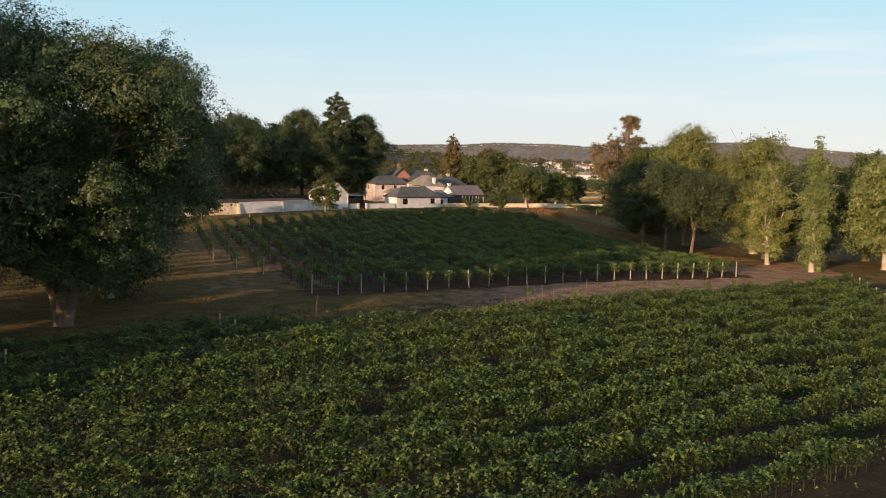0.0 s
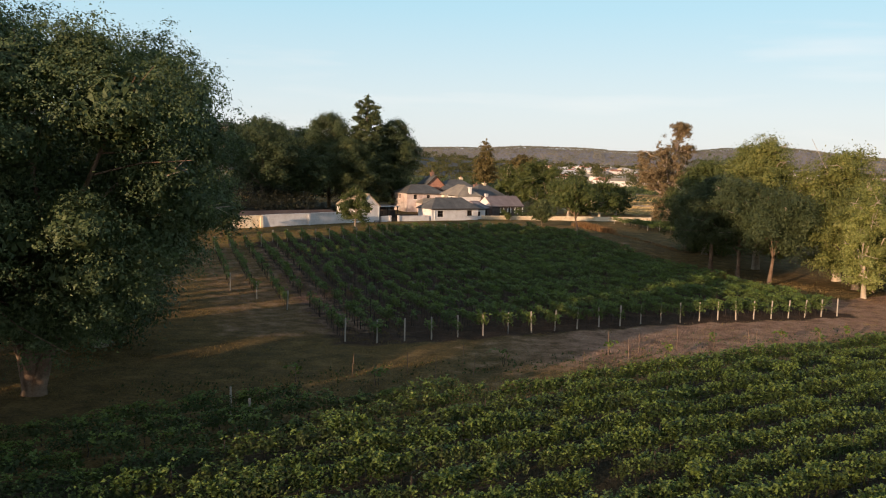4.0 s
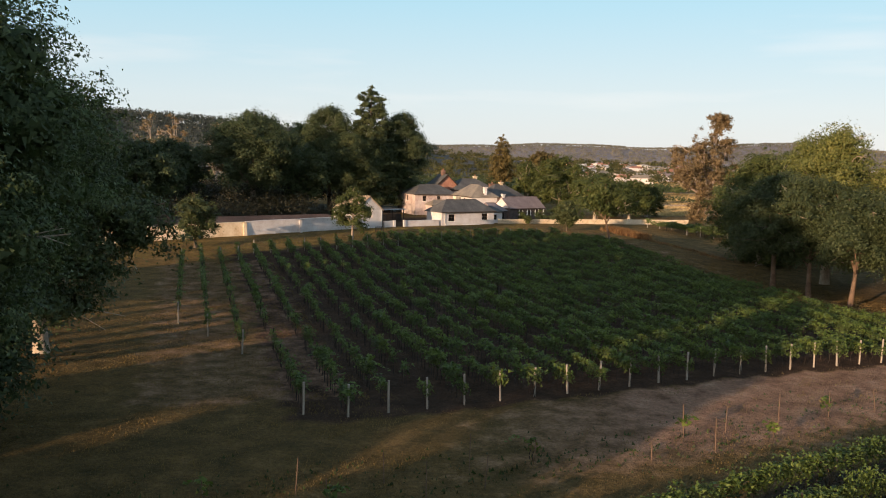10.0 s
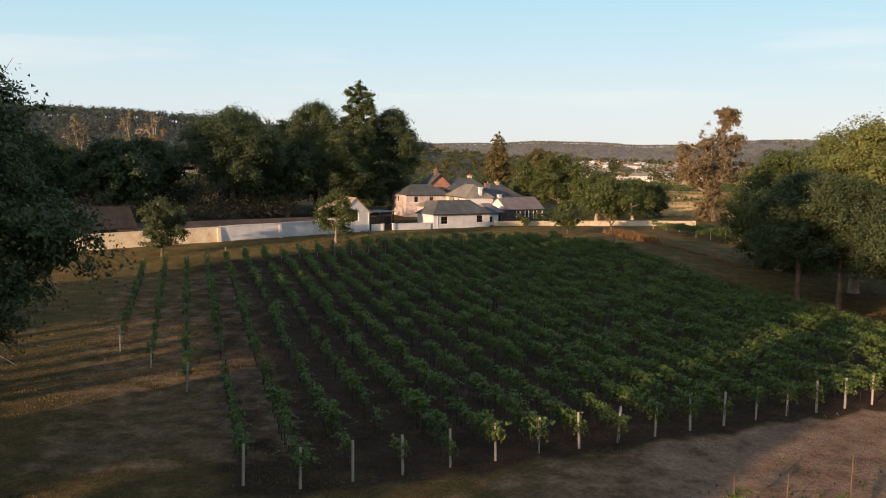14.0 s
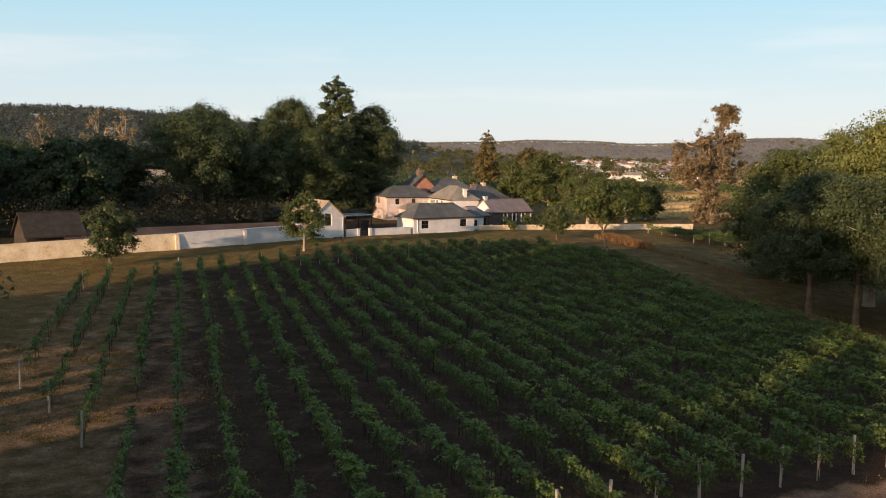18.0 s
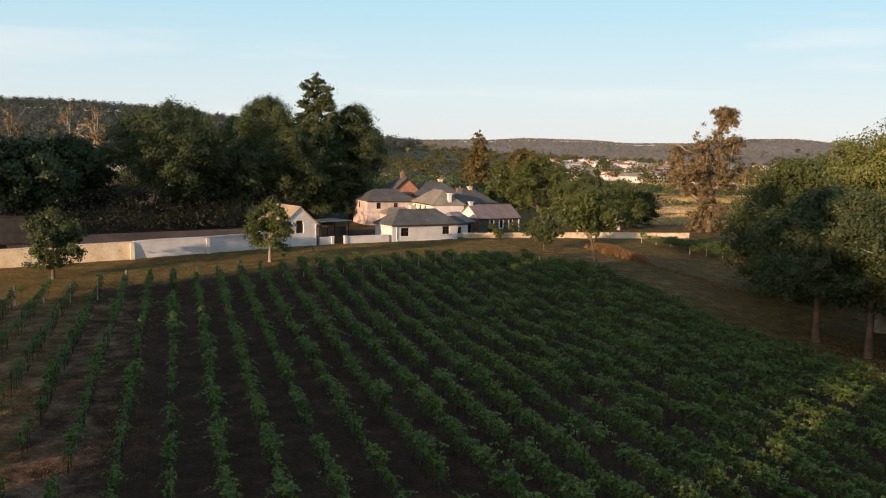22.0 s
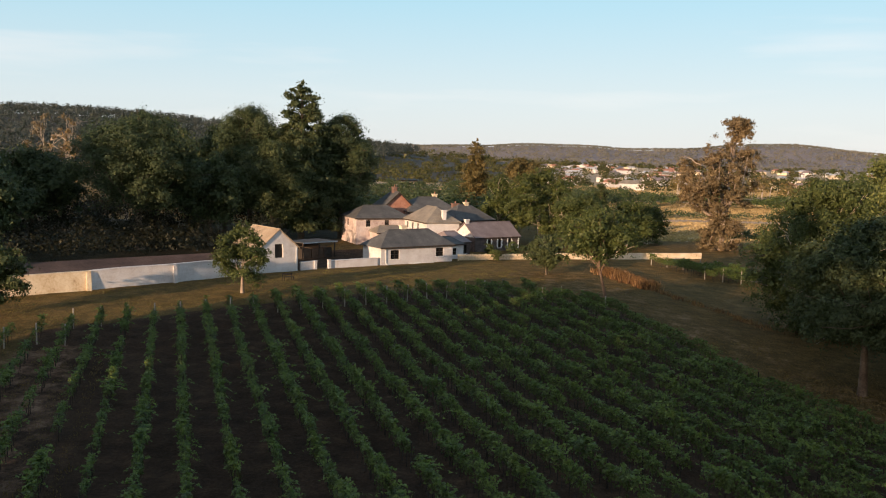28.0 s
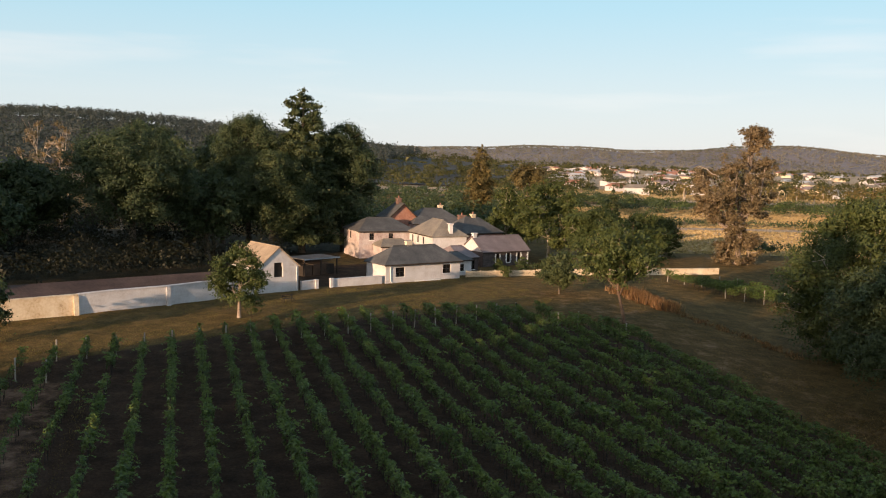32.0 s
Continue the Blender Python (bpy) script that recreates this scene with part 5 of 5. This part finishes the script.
for x, y in ((-23.8, 142.8), (-22.3, 144.4)):
    gp = thing("gate_pillar", on_land(x, y, 43), "square white gate pillar with a cap", "pillar", "gate pillars")
    box_part("shaft", (-0.2, -0.2, -0.4, 0.2, 0.2, 1.1), M["white_wall"], gp, "", 0.02)
    box_part("cap", (-0.25, -0.25, 1.1, 0.25, 0.25, 1.18), M["white_wall"], gp, "", 0.02)

# long lean-to behind the wall
lt = thing("lean_to", on_land(-53.2, 113.6, 46), "long low outbuilding with a rusty corrugated roof behind the wall", "outbuilding")
LT = 31.5
box_part("wall", (0, 4.6, -0.4, LT, 4.9, 2.6), M["brick"], lt)
bm = bmesh.new()
v = [bm.verts.new(p) for dz in (0, 0.08) for p in ((-0.2, 0.55, 1.95 + dz), (LT, 0.55, 1.95 + dz), (LT, 5.1, 2.75 + dz), (-0.2, 5.1, 2.75 + dz))]
for f in ((0, 3, 2, 1), (4, 5, 6, 7), (0, 1, 5, 4), (1, 2, 6, 5), (2, 3, 7, 6), (3, 0, 4, 7)):
    bm.faces.new([v[j] for j in f])
lt_roof = part("roof", bm, M["rust_iron"], lt)
sl = math.hypot(4.55, 1.4)
for k in range(int(LT / 0.42)):
    x = 0.1 + k * 0.42
    rv = [(x, 0.55, 2.03), (x + 0.1, 0.55, 2.03), (x + 0.1, 5.1, 2.83), (x, 5.1, 2.83), (x + 0.03, 0.55, 2.045), (x + 0.07, 0.55, 2.045), (x + 0.07, 5.1, 2.845), (x + 0.03, 5.1, 2.845)]
    rib_me = np_mesh("corrugation", rv, [(4, 5, 6, 7), (0, 1, 5, 4), (1, 2, 6, 5), (3, 0, 4, 7)], [M["rust_iron"]])
    rib_me.shade_flat()
    child("corrugation", rib_me, lt_roof)

# old barn roof at the wall's far end
barn = thing("old_barn", on_land(-57.8, 112.0, 46), "old dark-roofed barn behind the garden wall", "barn")
shell(barn, 6.6, 5.2, 2.6, M["dark_wood"])
roof_hip(barn, 6.6, 5.2, 2.6, 2.6, M["dark_wood"], 0.3, gable=(True, True))
gable_end(barn, 5.2, 2.6, 2.6, 0, 0.3, M["dark_wood"])
gable_end(barn, 5.2, 2.6, 2.6, 6.3, 0.3, M["dark_wood"])

# open carport in the yard
cp = thing("carport", on_land(-28.6, 151.5, 52), "open timber carport with a flat iron roof", "carport")
box_part("roof", (1.2, -0.2, 2.3, 7.4, 4.1, 2.38), M["slate"], cp, "flat grey iron roof")
box_part("fascia", (1.2, -0.24, 2.25, 7.4, -0.202, 2.41), M["iron"], cp, "pale iron fascia")
for x in (1.4, 4.2, 7.0):
    for y in (0.0, 3.8):
        box_part("post", (x - 0.07, y - 0.07, -0.2, x + 0.07, y + 0.07, 2.3), M["dark_wood"], cp)
box_part("back_wall", (-0.1, 3.9, -0.2, 7.2, 4.0, 2.2), M["dark_wood"], cp)
for x, l in ((1.5, 1.6), (3.3, 2.0), (5.4, 1.5)):
    box_part("stacked_timber", (x, 0.5, 0.0, x + l, 3.2, 1.1 + 0.2 * l), M["dark_wood"], cp)

# main house: rear block, forward wing, brick gable, hipped ranges
house = thing("main_house", on_land(-24.6, 175.8, 29), "two-storey faded pink manor house with grey slate roofs", "house")
shell(house, 9.5, 8.0, 4.4, M["pink_wall"], front=[(1.7, 2.5, 2.95, 4.05), (5.0, 5.8, 2.95, 4.05)], left=[(3.0, 3.8, 2.9, 4.0)])
roof_hip(house, 9.5, 8.0, 4.4, 1.8, M["slate"], 0.3, 2.6)
wing = thing("house_wing", on_land(-17.0, 179.6, -60.5), "projecting two-storey cream wing with a pale hipped roof", "house")
shell(wing, 9.4, 5.8, 4.4, M["white_wall"], left=[], front=[(1.0, 1.7, 2.9, 4.0), (3.2, 3.9, 2.9, 4.0), (5.4, 6.1, 2.9, 4.0)])
roof_hip(wing, 9.4, 5.8, 4.4, 2.2, M["pale_slate"], 0.3, 2.6)
chimney(wing, 8.9, 3.2, 4.4, 6.2, 0.7, 0.6, M["white_wall"], 0)
porch = thing("house_porch", on_land(-20.6, 173.5, 29), "single-storey lean-to with a pale roof against the house", "outbuilding")
shell(porch, 5.2, 4.2, 2.3, M["pink_wall"], front=[(0.7, 1.4, 0.9, 1.9)])
roof_hip(porch, 5.2, 4.2, 2.3, 0.9, M["pale_slate"], 0.25, 1.0)
bg = thing("brick_gable_range", on_land(-23.9, 189.6, -61), "brick-gabled range with a grey slate roof and dark bargeboards", "house")
shell(bg, 5.5, 5.2, 6.0, M["brick"])
roof_hip(bg, 5.5, 5.2, 6.0, 2.4, M["slate"], 0.3, gable=(False, True), inset=1.5)
gable_end(bg, 5.2, 6.0, 2.4, 5.2, 0.3, M["brick"])
for sgn in (0, 1):
    bm = bmesh.new()
    y0, y1 = ((-0.3, 2.6) if sgn == 0 else (5.5, 2.6))
    v = [bm.verts.new((x, y, z)) for x in (5.83, 5.9) for y, z in ((y0, 5.62), (y1, 8.3), (y1, 8.55), (y0, 5.9))]
    for f in ((0, 1, 2, 3), (7, 6, 5, 4), (0, 4, 5, 1), (1, 5, 6, 2), (2, 6, 7, 3), (3, 7, 4, 0)):
        bm.faces.new([v[j] for j in f])
    part("bargeboard", bm, M["dark_wood"], bg)
chimney(bg, 3.2, 2.6, 7.8, 9.2, 1.0, 0.7, M["old_brick"], 1)
hr = thing("hipped_range", on_land(-17.0, 185.0, 29), "long range with a hipped grey slate roof", "house")
shell(hr, 10.0, 8.0, 5.2, M["pink_wall"])
roof_hip(hr, 10.0, 8.0, 5.2, 2.3, M["slate"], 0.3, 3.2)
chimney(hr, 6.8, 4.4, 6.8, 8.0, 0.8, 0.6, M["cream_wall"], 1)
chimney(hr, 9.3, 0.6, 4.6, 6.5, 1.3, 0.8, M["old_brick"], 1)
hb = thing("rear_range", on_land(-8.5, 180.6, 40), "rear range with a hipped slate roof and a chimney", "house")
shell(hb, 8.5, 6.5, 4.2, M["brick"])
roof_hip(hb, 8.5, 6.5, 4.2, 2.4, M["slate"], 0.3, 3.0)
chimney(hb, 4.6, 3.2, 6.2, 7.0, 0.8, 0.6, M["cream_wall"], 1)

# stone wing with white quoins
st = thing("stone_wing", on_land(-4.5, 170.7, 41), "dark rubble-stone wing with white quoined windows and rose slate roof", "house")
wins = [(2.6 + 2.15 * k, 3.25 + 2.15 * k, 0.55, 2.0) for k in range(3)]
shell(st, 9.2, 5.5, 2.3, M["bluestone"], front=wins)
roof_hip(st, 9.2, 5.5, 2.3, 2.1, M["rose_slate"], 0.25, gable=(True, True))
gable_end(st, 5.5, 2.3, 2.1, 0, 0.35, M["white_wall"])
gable_end(st, 5.5, 2.3, 2.1, 8.85, 0.35, M["bluestone"])
for xa, xb, za, zb in wins + [(9.2, 9.2, 0, 2.3)]:
    for side in ((-1, 1) if xa != xb else (-1,)):
        x = xa if side < 0 else xb
        for j in range(int((zb - za) / 0.29)):
            wq_ = 0.3 if j % 2 else 0.18
            a, b = (x - wq_, x) if side < 0 else (x, x + wq_)
            box_part("quoin", (a, -0.03, za + j * 0.29 + 0.01, b, -0.002, za + j * 0.29 + 0.28), M["white_trim"], st)
chimney(st, 0.3, 2.7, 3.9, 4.9, 0.7, 0.5, M["white_wall"], 0)
pk = thing("gabled_porch", on_land(-7.6, 163.8, 41), "small stone porch with a white-edged gable and rose slate roof", "house")
shell(pk, 3.4, 6.5, 2.1, M["bluestone"], front=[(0.7, 1.4, 0.5, 1.7), (2.1, 2.8, 0.3, 1.7)])
roof_hip(pk, 3.4, 6.5, 2.1, 1.3, M["rose_slate"], 0.2, 0.6)
ln = thing("cottage_link", on_land(-8.2, 159.6, 41), "low rendered link with a slate roof between cottage and porch", "house")
shell(ln, 3.2, 4.5, 2.2, M["white_wall"], front=[(1.2, 1.9, 0.6, 1.6)])
roof_hip(ln, 3.2, 4.5, 2.2, 0.8, M["slate"], 0.2, 0.8)

gb = thing("garden_bench", on_land(-24.6, 132.6, 46), "small dark slatted bench on the lawn", "bench")
for k in range(4):
    box_part("seat_slat", (-0.7, -0.2 + 0.11 * k, 0.42, 0.7, -0.11 + 0.11 * k, 0.45), M["dark_wood"], gb)
for k in range(2):
    box_part("back_slat", (-0.7, 0.25, 0.58 + 0.16 * k, 0.7, 0.28, 0.68 + 0.16 * k), M["dark_wood"], gb)
for x in (-0.62, 0.62):
    box_part("leg", (x - 0.03, -0.2, -0.1, x + 0.03, -0.14, 0.42), M["dark_wood"], gb)
    box_part("leg", (x - 0.03, 0.24, -0.1, x + 0.03, 0.3, 0.85), M["dark_wood"], gb)
